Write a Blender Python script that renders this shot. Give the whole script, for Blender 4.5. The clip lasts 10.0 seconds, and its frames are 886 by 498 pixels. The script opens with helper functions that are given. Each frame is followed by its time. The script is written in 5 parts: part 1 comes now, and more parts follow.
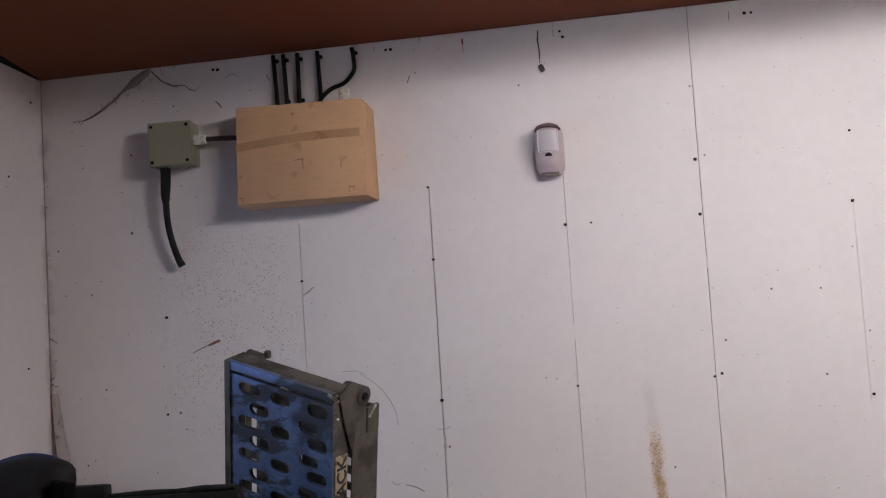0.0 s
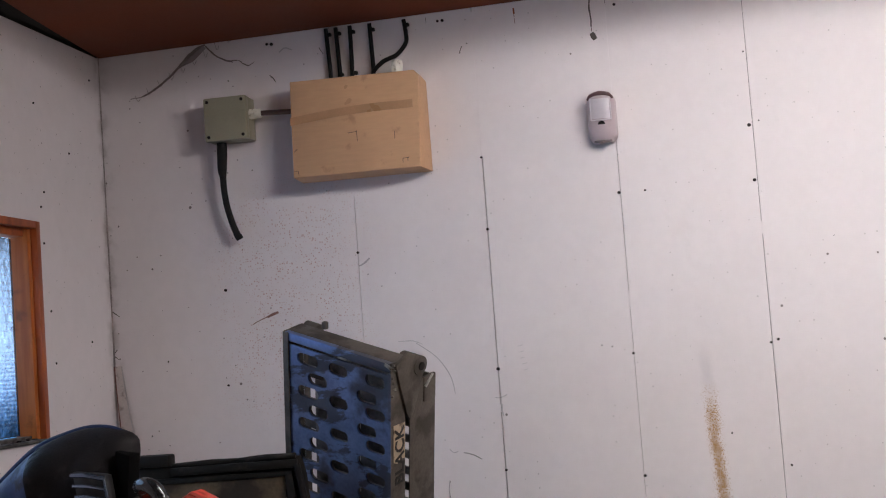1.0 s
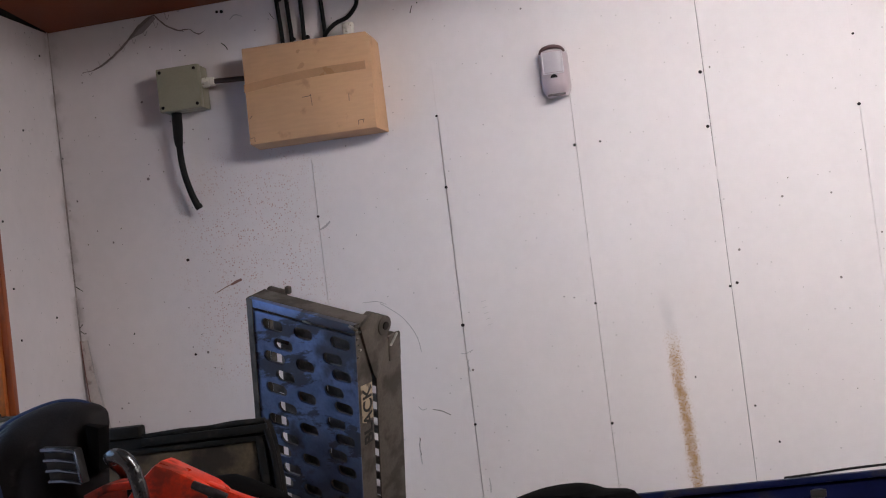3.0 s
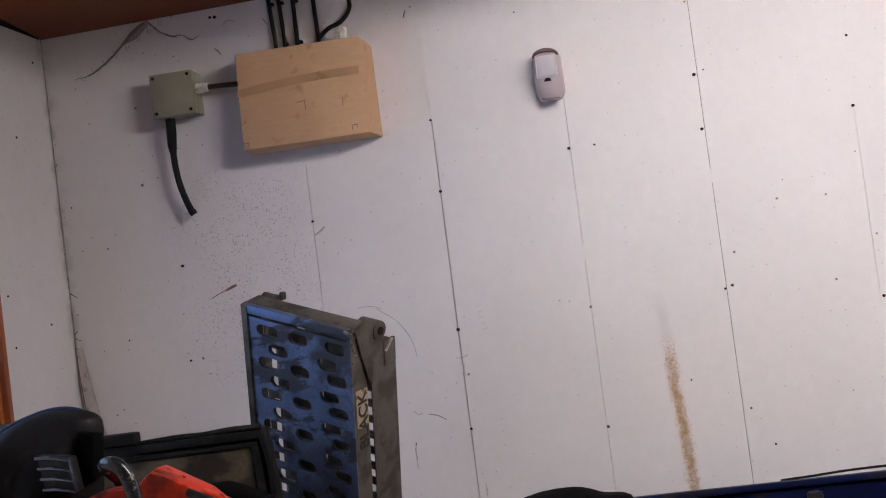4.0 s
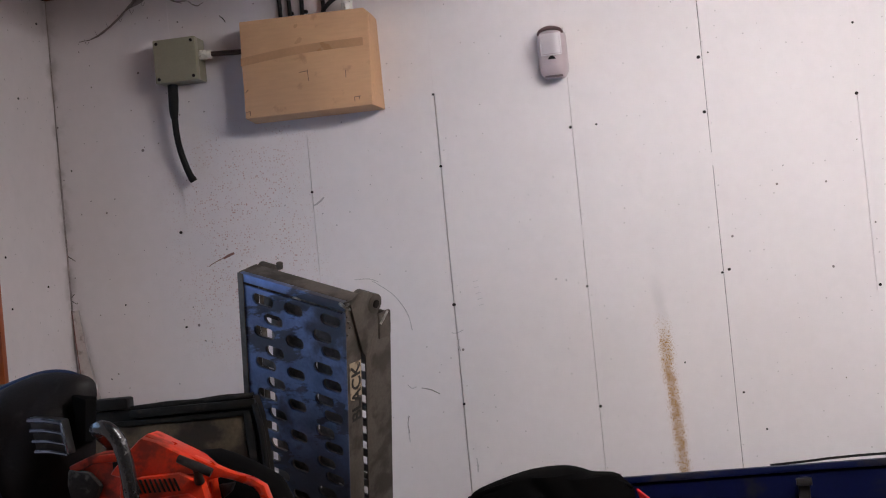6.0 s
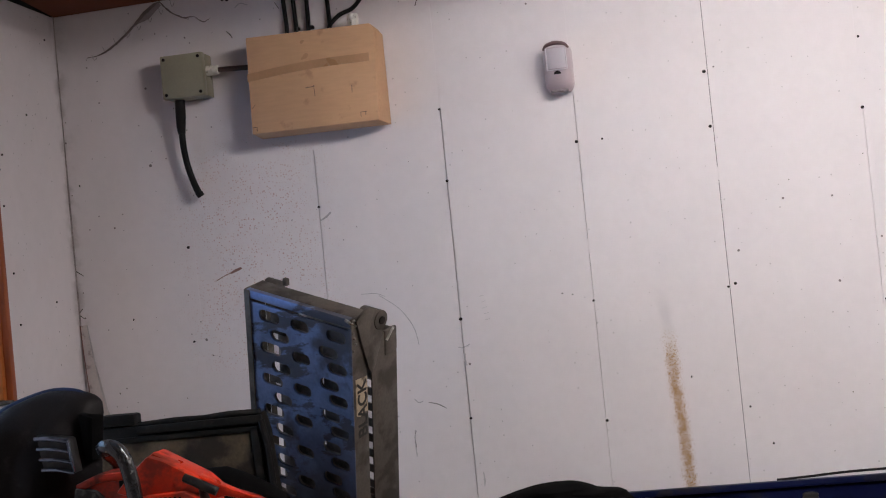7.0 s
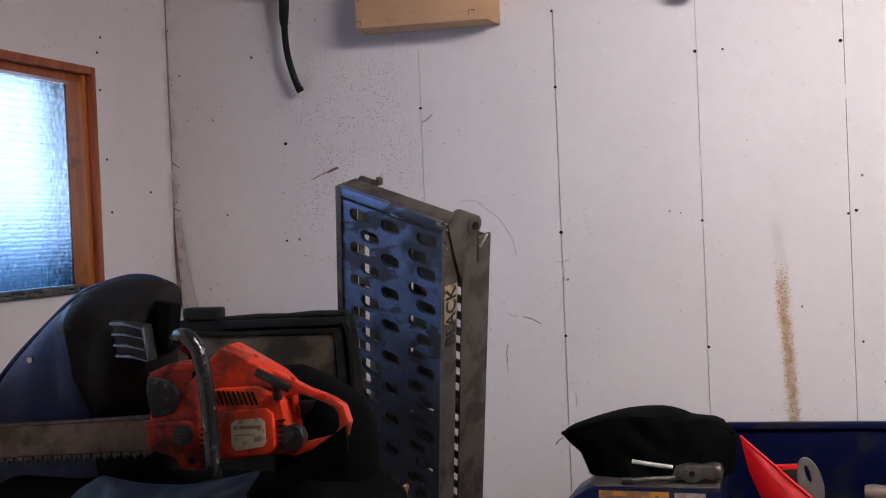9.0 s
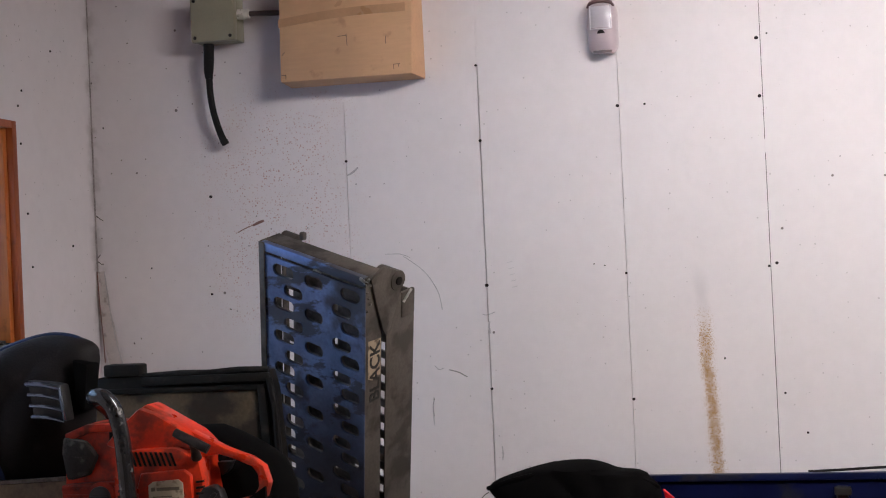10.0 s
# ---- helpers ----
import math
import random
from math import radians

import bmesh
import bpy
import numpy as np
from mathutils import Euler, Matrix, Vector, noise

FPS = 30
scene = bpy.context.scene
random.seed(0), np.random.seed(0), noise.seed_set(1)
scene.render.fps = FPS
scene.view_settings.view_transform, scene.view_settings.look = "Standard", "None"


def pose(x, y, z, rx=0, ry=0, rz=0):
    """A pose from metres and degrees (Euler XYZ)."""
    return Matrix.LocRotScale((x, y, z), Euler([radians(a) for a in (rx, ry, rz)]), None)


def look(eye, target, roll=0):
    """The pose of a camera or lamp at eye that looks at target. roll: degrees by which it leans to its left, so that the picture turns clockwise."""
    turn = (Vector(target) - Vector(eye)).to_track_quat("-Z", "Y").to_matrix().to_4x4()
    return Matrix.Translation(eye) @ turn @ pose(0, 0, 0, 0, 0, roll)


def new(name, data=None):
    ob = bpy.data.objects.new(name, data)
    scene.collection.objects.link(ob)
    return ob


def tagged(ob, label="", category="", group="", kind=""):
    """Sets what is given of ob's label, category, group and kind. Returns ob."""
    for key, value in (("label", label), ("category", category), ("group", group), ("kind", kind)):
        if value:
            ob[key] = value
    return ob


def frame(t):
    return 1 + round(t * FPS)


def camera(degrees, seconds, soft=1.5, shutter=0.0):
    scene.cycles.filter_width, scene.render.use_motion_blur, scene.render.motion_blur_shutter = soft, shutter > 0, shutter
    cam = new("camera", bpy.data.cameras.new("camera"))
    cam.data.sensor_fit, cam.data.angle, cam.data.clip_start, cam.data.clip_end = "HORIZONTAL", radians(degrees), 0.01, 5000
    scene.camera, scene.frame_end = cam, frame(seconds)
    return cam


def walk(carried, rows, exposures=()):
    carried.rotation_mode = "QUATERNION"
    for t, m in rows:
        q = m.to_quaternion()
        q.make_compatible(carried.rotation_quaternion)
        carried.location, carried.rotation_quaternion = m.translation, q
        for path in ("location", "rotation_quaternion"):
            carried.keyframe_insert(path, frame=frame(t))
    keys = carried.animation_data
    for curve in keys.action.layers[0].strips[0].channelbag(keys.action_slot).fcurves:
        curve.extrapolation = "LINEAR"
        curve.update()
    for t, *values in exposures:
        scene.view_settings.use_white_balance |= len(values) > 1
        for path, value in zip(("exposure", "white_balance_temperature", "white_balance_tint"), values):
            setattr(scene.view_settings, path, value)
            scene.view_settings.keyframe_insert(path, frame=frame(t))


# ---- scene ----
cam = camera(36.1, 10.0, soft=1.1)
PATH = [
    (0, (1.208, -2.672, 1.566), (0.9225, -0.7012, 1.7574), -3.60),
    (0.1, (1.206, -2.676, 1.567), (0.8836, -0.7116, 1.7600), -3.54),
    (0.2, (1.204, -2.680, 1.568), (0.8114, -0.7282, 1.7648), -3.48),
    (0.3, (1.202, -2.684, 1.569), (0.7981, -0.7356, 1.7727), -3.42),
    (0.4, (1.200, -2.688, 1.570), (0.7927, -0.7418, 1.7858), -3.36),
    (0.5, (1.198, -2.692, 1.571), (0.8019, -0.7421, 1.7736), -3.30),
    (0.6, (1.202, -2.691, 1.570), (0.8043, -0.7387, 1.7416), -3.48),
    (0.7, (1.205, -2.690, 1.569), (0.8137, -0.7350, 1.7198), -3.66),
    (0.8, (1.209, -2.690, 1.569), (0.8321, -0.7312, 1.7155), -3.84),
    (0.9, (1.212, -2.689, 1.568), (0.8463, -0.7284, 1.7137), -4.02),
    (1, (1.216, -2.688, 1.567), (0.8444, -0.7291, 1.7180), -4.20),
    (1.1, (1.215, -2.689, 1.567), (0.8797, -0.7241, 1.7209), -4.12),
    (1.2, (1.215, -2.690, 1.567), (0.9010, -0.7232, 1.7403), -4.04),
    (1.3, (1.214, -2.692, 1.568), (0.9026, -0.7263, 1.7633), -3.96),
    (1.4, (1.214, -2.693, 1.568), (0.9044, -0.7280, 1.7739), -3.88),
    (1.5, (1.213, -2.694, 1.568), (0.9054, -0.7291, 1.7794), -3.80),
    (1.6, (1.214, -2.695, 1.567), (0.8939, -0.7311, 1.7638), -3.92),
    (1.7, (1.215, -2.697, 1.566), (0.8966, -0.7318, 1.7583), -4.04),
    (1.8, (1.215, -2.698, 1.566), (0.8886, -0.7347, 1.7571), -4.16),
    (1.9, (1.216, -2.700, 1.565), (0.9086, -0.7320, 1.7481), -4.28),
    (2, (1.217, -2.701, 1.564), (0.8718, -0.7401, 1.7496), -4.40),
    (2.1, (1.220, -2.702, 1.563), (0.8836, -0.7390, 1.7453), -4.54),
    (2.2, (1.223, -2.703, 1.561), (0.9019, -0.7375, 1.7509), -4.68),
    (2.3, (1.226, -2.703, 1.560), (0.8968, -0.7378, 1.7288), -4.82),
    (2.4, (1.229, -2.704, 1.558), (0.8906, -0.7392, 1.7193), -4.96),
    (2.5, (1.232, -2.705, 1.557), (0.8983, -0.7372, 1.6936), -5.10),
    (2.6, (1.232, -2.704, 1.559), (0.9126, -0.7319, 1.6643), -5.80),
    (2.7, (1.231, -2.703, 1.561), (0.9108, -0.7299, 1.6447), -6.50),
    (3.8, (1.235, -2.699, 1.565), (0.8979, -0.7299, 1.6639), -7.18),
    (3.9, (1.236, -2.698, 1.566), (0.8992, -0.7295, 1.6647), -7.24),
    (4, (1.236, -2.698, 1.566), (0.9103, -0.7270, 1.6568), -7.30),
    (4.1, (1.237, -2.697, 1.567), (0.9156, -0.7253, 1.6600), -7.08),
    (4.2, (1.238, -2.696, 1.569), (0.9081, -0.7258, 1.6658), -6.86),
    (4.3, (1.238, -2.695, 1.570), (0.9181, -0.7234, 1.6695), -6.64),
    (4.4, (1.239, -2.694, 1.572), (0.9228, -0.7220, 1.6761), -6.42),
    (4.5, (1.240, -2.693, 1.573), (0.9175, -0.7221, 1.6814), -6.20),
    (4.6, (1.240, -2.695, 1.570), (0.9079, -0.7251, 1.6753), -6.14),
    (4.7, (1.240, -2.696, 1.568), (0.9097, -0.7268, 1.6784), -6.08),
    (4.8, (1.239, -2.698, 1.565), (0.9068, -0.7285, 1.6683), -6.02),
    (4.9, (1.239, -2.699, 1.563), (0.9135, -0.7286, 1.6548), -5.96),
    (5, (1.239, -2.701, 1.560), (0.9141, -0.7302, 1.6532), -5.90),
    (5.1, (1.238, -2.702, 1.560), (0.8970, -0.7338, 1.6550), -5.98),
    (5.2, (1.237, -2.703, 1.560), (0.8924, -0.7352, 1.6528), -6.06),
    (5.3, (1.236, -2.704, 1.560), (0.9159, -0.7309, 1.6338), -6.14),
    (5.4, (1.235, -2.705, 1.560), (0.9021, -0.7342, 1.6383), -6.22),
    (5.5, (1.234, -2.706, 1.560), (0.8853, -0.7391, 1.6642), -6.30),
    (5.6, (1.236, -2.702, 1.561), (0.8796, -0.7366, 1.6658), -5.85),
    (5.7, (1.237, -2.698, 1.562), (0.9080, -0.7262, 1.6212), -5.40),
    (6.8, (1.258, -2.701, 1.590), (0.9170, -0.7301, 1.6379), -5.70),
    (6.9, (1.256, -2.702, 1.589), (0.9251, -0.7291, 1.6382), -5.65),
    (7, (1.255, -2.702, 1.588), (0.9074, -0.7330, 1.6478), -5.60),
    (7.1, (1.254, -2.701, 1.587), (0.9056, -0.7324, 1.6420), -5.48),
    (7.2, (1.253, -2.701, 1.586), (0.9117, -0.7302, 1.6303), -5.36),
    (7.3, (1.251, -2.700, 1.585), (0.8989, -0.7316, 1.6285), -5.24),
    (7.4, (1.250, -2.700, 1.584), (0.9058, -0.7295, 1.6249), -5.12),
    (7.5, (1.249, -2.699, 1.583), (0.8937, -0.7309, 1.6264), -5.00),
    (7.6, (1.247, -2.699, 1.582), (0.9020, -0.7285, 1.6116), -5.06),
    (7.7, (1.246, -2.698, 1.581), (0.9011, -0.7281, 1.6192), -5.12),
    (7.8, (1.244, -2.698, 1.580), (0.8890, -0.7298, 1.6244), -5.18),
    (7.9, (1.243, -2.697, 1.579), (0.8656, -0.7336, 1.6273), -5.24),
    (8, (1.241, -2.697, 1.578), (0.8676, -0.7323, 1.6145), -5.30),
    (8.1, (1.243, -2.685, 1.575), (0.8684, -0.7197, 1.5830), -5.00),
    (8.2, (1.244, -2.672, 1.572), (0.8575, -0.7097, 1.5779), -4.70),
    (8.3, (1.246, -2.660, 1.569), (0.8945, -0.6905, 1.5771), -4.40),
    (8.4, (1.247, -2.647, 1.566), (0.8816, -0.6807, 1.5608), -4.10),
    (8.5, (1.249, -2.635, 1.563), (0.8781, -0.6691, 1.5438), -3.80),
    (8.6, (1.252, -2.626, 1.560), (0.8648, -0.6645, 1.5312), -3.52),
    (8.7, (1.256, -2.617, 1.558), (0.8207, -0.6661, 1.5347), -3.24),
    (8.8, (1.259, -2.608, 1.555), (0.7853, -0.6661, 1.5374), -2.96),
    (8.9, (1.263, -2.599, 1.553), (0.7746, -0.6603, 1.5283), -2.68),
    (9, (1.266, -2.590, 1.550), (0.7420, -0.6600, 1.5145), -2.40),
    (9.1, (1.271, -2.588, 1.551), (0.7931, -0.6465, 1.4897), -2.58),
    (9.2, (1.276, -2.586, 1.552), (0.7994, -0.6444, 1.5003), -2.76),
    (9.3, (1.282, -2.585, 1.553), (0.8079, -0.6411, 1.5325), -2.94),
    (9.4, (1.287, -2.583, 1.554), (0.8135, -0.6395, 1.5260), -3.12),
    (9.5, (1.292, -2.581, 1.555), (0.7924, -0.6453, 1.4988), -3.30),
    (9.6, (1.292, -2.581, 1.558), (0.8297, -0.6365, 1.4938), -3.16),
    (9.7, (1.291, -2.581, 1.561), (0.8594, -0.6293, 1.4944), -3.02),
    (9.8, (1.291, -2.582, 1.564), (0.8313, -0.6356, 1.5403), -2.88),
    (9.9, (1.290, -2.582, 1.567), (0.8393, -0.6333, 1.5684), -2.74),
    (10, (1.290, -2.582, 1.570), (0.8564, -0.6291, 1.5927), -2.60),
]
walk(cam, [(t, look(e, g, roll)) for t, e, g, roll in PATH], exposures=((0.0, -0.33), (0.5, -0.16), (1.5, -0.04), (4.0, -0.09), (8.0, -0.13), (8.6, -0.04), (10.0, 0.06)))

# ---- world and light ----
world = bpy.data.worlds.new("world")
world.use_nodes = True
scene.world = world
wn = world.node_tree
sky = wn.nodes.new("ShaderNodeTexSky")
sky.sky_type, sky.sun_disc, sky.sun_elevation, sky.sun_rotation = "NISHITA", False, radians(20), radians(200)
wn.links.new(sky.outputs[0], wn.nodes["Background"].inputs[0])
wn.nodes["Background"].inputs[1].default_value = 0.1

TUBE_LIGHT = 92.0
PANEL_LIGHT = 27.0
DAYLIGHT = 5.8


# ---- materials ----
class Graph:
    """A small builder for node materials; a value is a number, a tuple or a socket."""

    def __init__(self, name):
        self.m = bpy.data.materials.new(name)
        self.m.use_nodes = True
        self.t = self.m.node_tree
        self.bsdf = self.t.nodes["Principled BSDF"]
        self.pos = self.t.nodes.new("ShaderNodeNewGeometry").outputs["Position"]
        split = self.t.nodes.new("ShaderNodeSeparateXYZ")
        self.t.links.new(self.pos, split.inputs[0])
        self.x, self.y, self.z = split.outputs

    def put(self, socket, v):
        if isinstance(v, bpy.types.NodeSocket):
            self.t.links.new(v, socket)
        elif isinstance(v, (tuple, list)):
            socket.default_value = (*v, 1) if len(v) == 3 and len(socket.default_value) == 4 else v
        else:
            socket.default_value = v

    def math(self, op, a, b=0.0, clamp=False):
        n = self.t.nodes.new("ShaderNodeMath")
        n.operation, n.use_clamp = op, clamp
        self.put(n.inputs[0], a)
        self.put(n.inputs[1], b)
        return n.outputs[0]

    def ramp(self, v, lo, hi, a=0.0, b=1.0):
        n = self.t.nodes.new("ShaderNodeMapRange")
        n.interpolation_type = "SMOOTHSTEP"
        for s, q in zip(n.inputs[:5], (v, lo, hi, a, b)):
            self.put(s, q)
        return n.outputs[0]

    def band(self, v, lo, hi, soft):
        return self.math("MULTIPLY", self.ramp(v, lo - soft, lo + soft), self.ramp(v, hi - soft, hi + soft, 1.0, 0.0))

    def noise(self, scale, detail=4.0, vec=None, rough=0.55):
        n = self.t.nodes.new("ShaderNodeTexNoise")
        self.put(n.inputs["Vector"], vec or self.pos)
        n.inputs["Scale"].default_value, n.inputs["Detail"].default_value = scale, detail
        n.inputs["Roughness"].default_value = rough
        return n.outputs["Fac"]

    def vec(self, x, y, z):
        n = self.t.nodes.new("ShaderNodeCombineXYZ")
        for s, q in zip(n.inputs, (x, y, z)):
            self.put(s, q)
        return n.outputs[0]

    def mix(self, f, a, b, kind="MIX"):
        n = self.t.nodes.new("ShaderNodeMix")
        n.data_type, n.blend_type = "RGBA", kind
        self.put(n.inputs[0], f)
        self.put(n.inputs[6], a)
        self.put(n.inputs[7], b)
        return n.outputs[2]

    def specks(self, scale, keep, size):
        """Scattered spots on an upright surface: 1 inside a spot."""
        v = self.t.nodes.new("ShaderNodeTexVoronoi")
        v.voronoi_dimensions = "2D"
        self.put(v.inputs["Vector"], self.vec(self.math("ADD", self.x, self.math("MULTIPLY", self.y, 1.7)), self.z, 0.0))
        v.inputs["Scale"].default_value = scale
        c = self.t.nodes.new("ShaderNodeSeparateColor")
        self.t.links.new(v.outputs["Color"], c.inputs[0])
        r = self.math("MULTIPLY", self.math("GREATER_THAN", c.outputs[0], 1 - keep), self.math("MULTIPLY", c.outputs[1], size))
        wob = self.math("MULTIPLY", self.math("SUBTRACT", self.noise(scale * 9, 1.0), 0.5), size * 0.9)
        return self.ramp(self.math("SUBTRACT", self.math("ADD", v.outputs["Distance"], wob), r), -size * 0.15, size * 0.12, 1.0, 0.0)

    def bump(self, height, strength, distance=0.002):
        n = self.t.nodes.new("ShaderNodeBump")
        n.inputs["Strength"].default_value, n.inputs["Distance"].default_value = strength, distance
        self.put(n.inputs["Height"], height)
        self.t.links.new(n.outputs[0], self.bsdf.inputs["Normal"])

    def done(self, col, rough, metal=0.0, **more):
        self.put(self.bsdf.inputs["Base Color"], col)
        self.put(self.bsdf.inputs["Roughness"], rough)
        self.put(self.bsdf.inputs["Metallic"], metal)
        for k, q in more.items():
            self.put(self.bsdf.inputs[k.replace("_", " ")], q)
        return self.m


def surface(name, col, rough=0.5, metal=0.0, var=0.18, scale=14.0, grain=220.0, bump=0.15, dirt=None, amount=0.3, dscale=30.0, **more):
    """A worn surface: two scales of tone, fine relief and patches of dirt."""
    g = Graph(name)
    big, fine = g.noise(scale), g.noise(grain, 3.0)
    tone = g.math("ADD", g.ramp(big, 0.25, 0.75, 1 - var, 1 + var), g.ramp(fine, 0.3, 0.7, -var * 0.4, var * 0.4))
    c = g.mix(1.0, col, g.vec(tone, tone, tone), "MULTIPLY")
    r = g.ramp(big, 0.3, 0.7, max(rough - 0.08, 0.02), min(rough + 0.08, 1.0))
    if dirt:
        d = g.math("MULTIPLY", g.ramp(g.noise(dscale, 6.0), 0.62 - amount * 0.5, 0.72 - amount * 0.3), 0.85)
        c = g.mix(d, c, dirt)
        r = g.math("ADD", r, g.math("MULTIPLY", d, 0.2), True)
    g.bump(g.math("ADD", fine, g.math("MULTIPLY", big, 2.0)), bump)
    return g.done(c, r, metal, **more)


def wall_paint(name):
    g = Graph(name)
    tone = g.ramp(g.noise(2.2, 5.0), 0.3, 0.7, 0.965, 1.03)
    tone = g.math("MULTIPLY", tone, g.ramp(g.noise(40, 3.0), 0.3, 0.7, 0.985, 1.012))
    c = g.mix(1.0, (0.748, 0.698, 0.712), g.vec(tone, tone, tone), "MULTIPLY")
    # faint grey smears
    smear = g.math("MULTIPLY", g.ramp(g.noise(7.0, 7.0, None, 0.7), 0.60, 0.74), 0.10)
    c = g.mix(smear, c, (0.36, 0.34, 0.35))
    # patchy darker brown tone within 3.5 cm of the corner
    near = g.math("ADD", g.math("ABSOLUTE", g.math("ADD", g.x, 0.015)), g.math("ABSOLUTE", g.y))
    corner_tone = g.math("MULTIPLY", g.ramp(near, 0.0, 0.035, 1.0, 0.0), g.ramp(g.noise(24, 6.0), 0.46, 0.66, 0.02, 0.4))
    c = g.mix(corner_tone, c, (0.25, 0.21, 0.19))
    # fly spots and chips
    more = g.ramp(g.x, 0.1, 0.9, 1.0, 0.4)
    c = g.mix(g.math("MULTIPLY", g.specks(38, 0.26, 0.065), g.math("MULTIPLY", more, 0.75)), c, (0.10, 0.075, 0.065))
    c = g.mix(g.math("MULTIPLY", g.specks(11, 0.14, 0.035), 0.8), c, (0.07, 0.05, 0.045))
    # brown spray under the box
    zone = g.math("MULTIPLY", g.band(g.x, 0.25, 0.52, 0.08), g.band(g.z, 1.48, 1.91, 0.08))
    zone = g.math("MULTIPLY", zone, g.ramp(g.noise(16, 4.0), 0.32, 0.58))
    spray = g.math("MAXIMUM", g.specks(190, 0.6, 0.32), g.specks(105, 0.35, 0.2))
    c = g.mix(g.math("MULTIPLY", g.math("MULTIPLY", spray, zone), 0.62), c, (0.42, 0.17, 0.12))
    # rusty run
    mid = g.math("ADD", 1.207, g.math("MULTIPLY", g.math("SUBTRACT", 1.48, g.z), 0.05))
    off = g.math("ABSOLUTE", g.math("SUBTRACT", g.x, g.math("ADD", mid, g.math("MULTIPLY", g.math("SUBTRACT", g.noise(26, 3.0), 0.5), 0.02))))
    core = g.math("MULTIPLY", g.ramp(off, 0.003, 0.014, 1.0, 0.0), g.ramp(g.z, 1.36, 1.48, 1.0, 0.0))
    grit = g.math("MAXIMUM", g.specks(430, 0.65, 0.5), g.specks(270, 0.4, 0.45))
    run = g.math("ADD", g.math("MULTIPLY", core, g.ramp(g.noise(60, 4.0), 0.3, 0.7, 0.5, 0.92)), g.math("MULTIPLY", g.math("MULTIPLY", grit, g.ramp(off, 0.006, 0.022, 1.0, 0.0)), g.ramp(g.z, 1.42, 1.49, 0.75, 0.0)), True)
    c = g.mix(run, c, g.mix(g.noise(160, 2.0), (0.29, 0.135, 0.038), (0.48, 0.30, 0.125)))
    pale = g.math("MULTIPLY", g.math("MULTIPLY", g.ramp(off, 0.002, 0.018, 1.0, 0.0), g.band(g.z, 1.46, 1.53, 0.03)), 0.22)
    c = g.mix(pale, c, (0.36, 0.34, 0.36))
    g.bump(g.math("ADD", g.noise(90, 4.0), g.math("MULTIPLY", g.noise(5, 2.0), 4.0)), 0.12)
    return g.done(c, g.ramp(g.noise(9, 3.0), 0.3, 0.7, 0.6, 0.72), Specular_IOR_Level=0.3)


def card(name):
    g = Graph(name)
    tone = g.math("MULTIPLY", g.ramp(g.noise(6, 5.0), 0.3, 0.7, 0.93, 1.06), g.ramp(g.noise(160, 2.0, g.vec(g.math("MULTIPLY", g.x, 0.15), g.y, g.z)), 0.3, 0.7, 0.97, 1.03))
    c = g.mix(1.0, (0.575, 0.343, 0.190), g.vec(tone, tone, tone), "MULTIPLY")
    c = g.mix(g.math("MULTIPLY", g.ramp(g.noise(28, 6.0), 0.60, 0.72), 0.45), c, (0.27, 0.14, 0.07))
    g.bump(g.noise(120, 3.0), 0.08)
    return g.done(c, 0.62)


def wood(name, a, b, rough=0.45, along="z"):
    g = Graph(name)
    s = [60.0, 60.0, 60.0]
    s["xyz".index(along)] = 5.0
    v = g.vec(*[g.math("MULTIPLY", q, k) for q, k in zip((g.x, g.y, g.z), s)])
    grain = g.noise(1.0, 6.0, v)
    c = g.mix(g.ramp(grain, 0.3, 0.7), a, b)
    c = g.mix(g.math("MULTIPLY", g.ramp(g.noise(22, 5.0), 0.56, 0.7), 0.5), c, (0.05, 0.025, 0.015))
    g.bump(grain, 0.2)
    return g.done(c, rough)


def glow(name, col, strength):
    m = bpy.data.materials.new(name)
    m.use_nodes = True
    b = m.node_tree.nodes["Principled BSDF"]
    b.inputs["Base Color"].default_value = (*col, 1)
    b.inputs["Emission Color"].default_value = (*col, 1)
    b.inputs["Emission Strength"].default_value = strength
    return m


def daylight_sheet(name):
    g = Graph(name)
    up = g.ramp(g.z, 1.46, 1.68)
    c = g.mix(up, (0.06, 0.18, 0.40), (0.53, 0.73, 1.0))
    c = g.mix(g.math("MULTIPLY", g.ramp(g.noise(9, 4.0), 0.45, 0.7), g.ramp(g.z, 1.45, 1.62, 0.6, 0.0)), c, (0.03, 0.09, 0.16))
    g.put(g.bsdf.inputs["Emission Color"], c)
    g.bsdf.inputs["Emission Strength"].default_value = DAYLIGHT
    return g.done((0.0, 0.0, 0.0), 1.0)


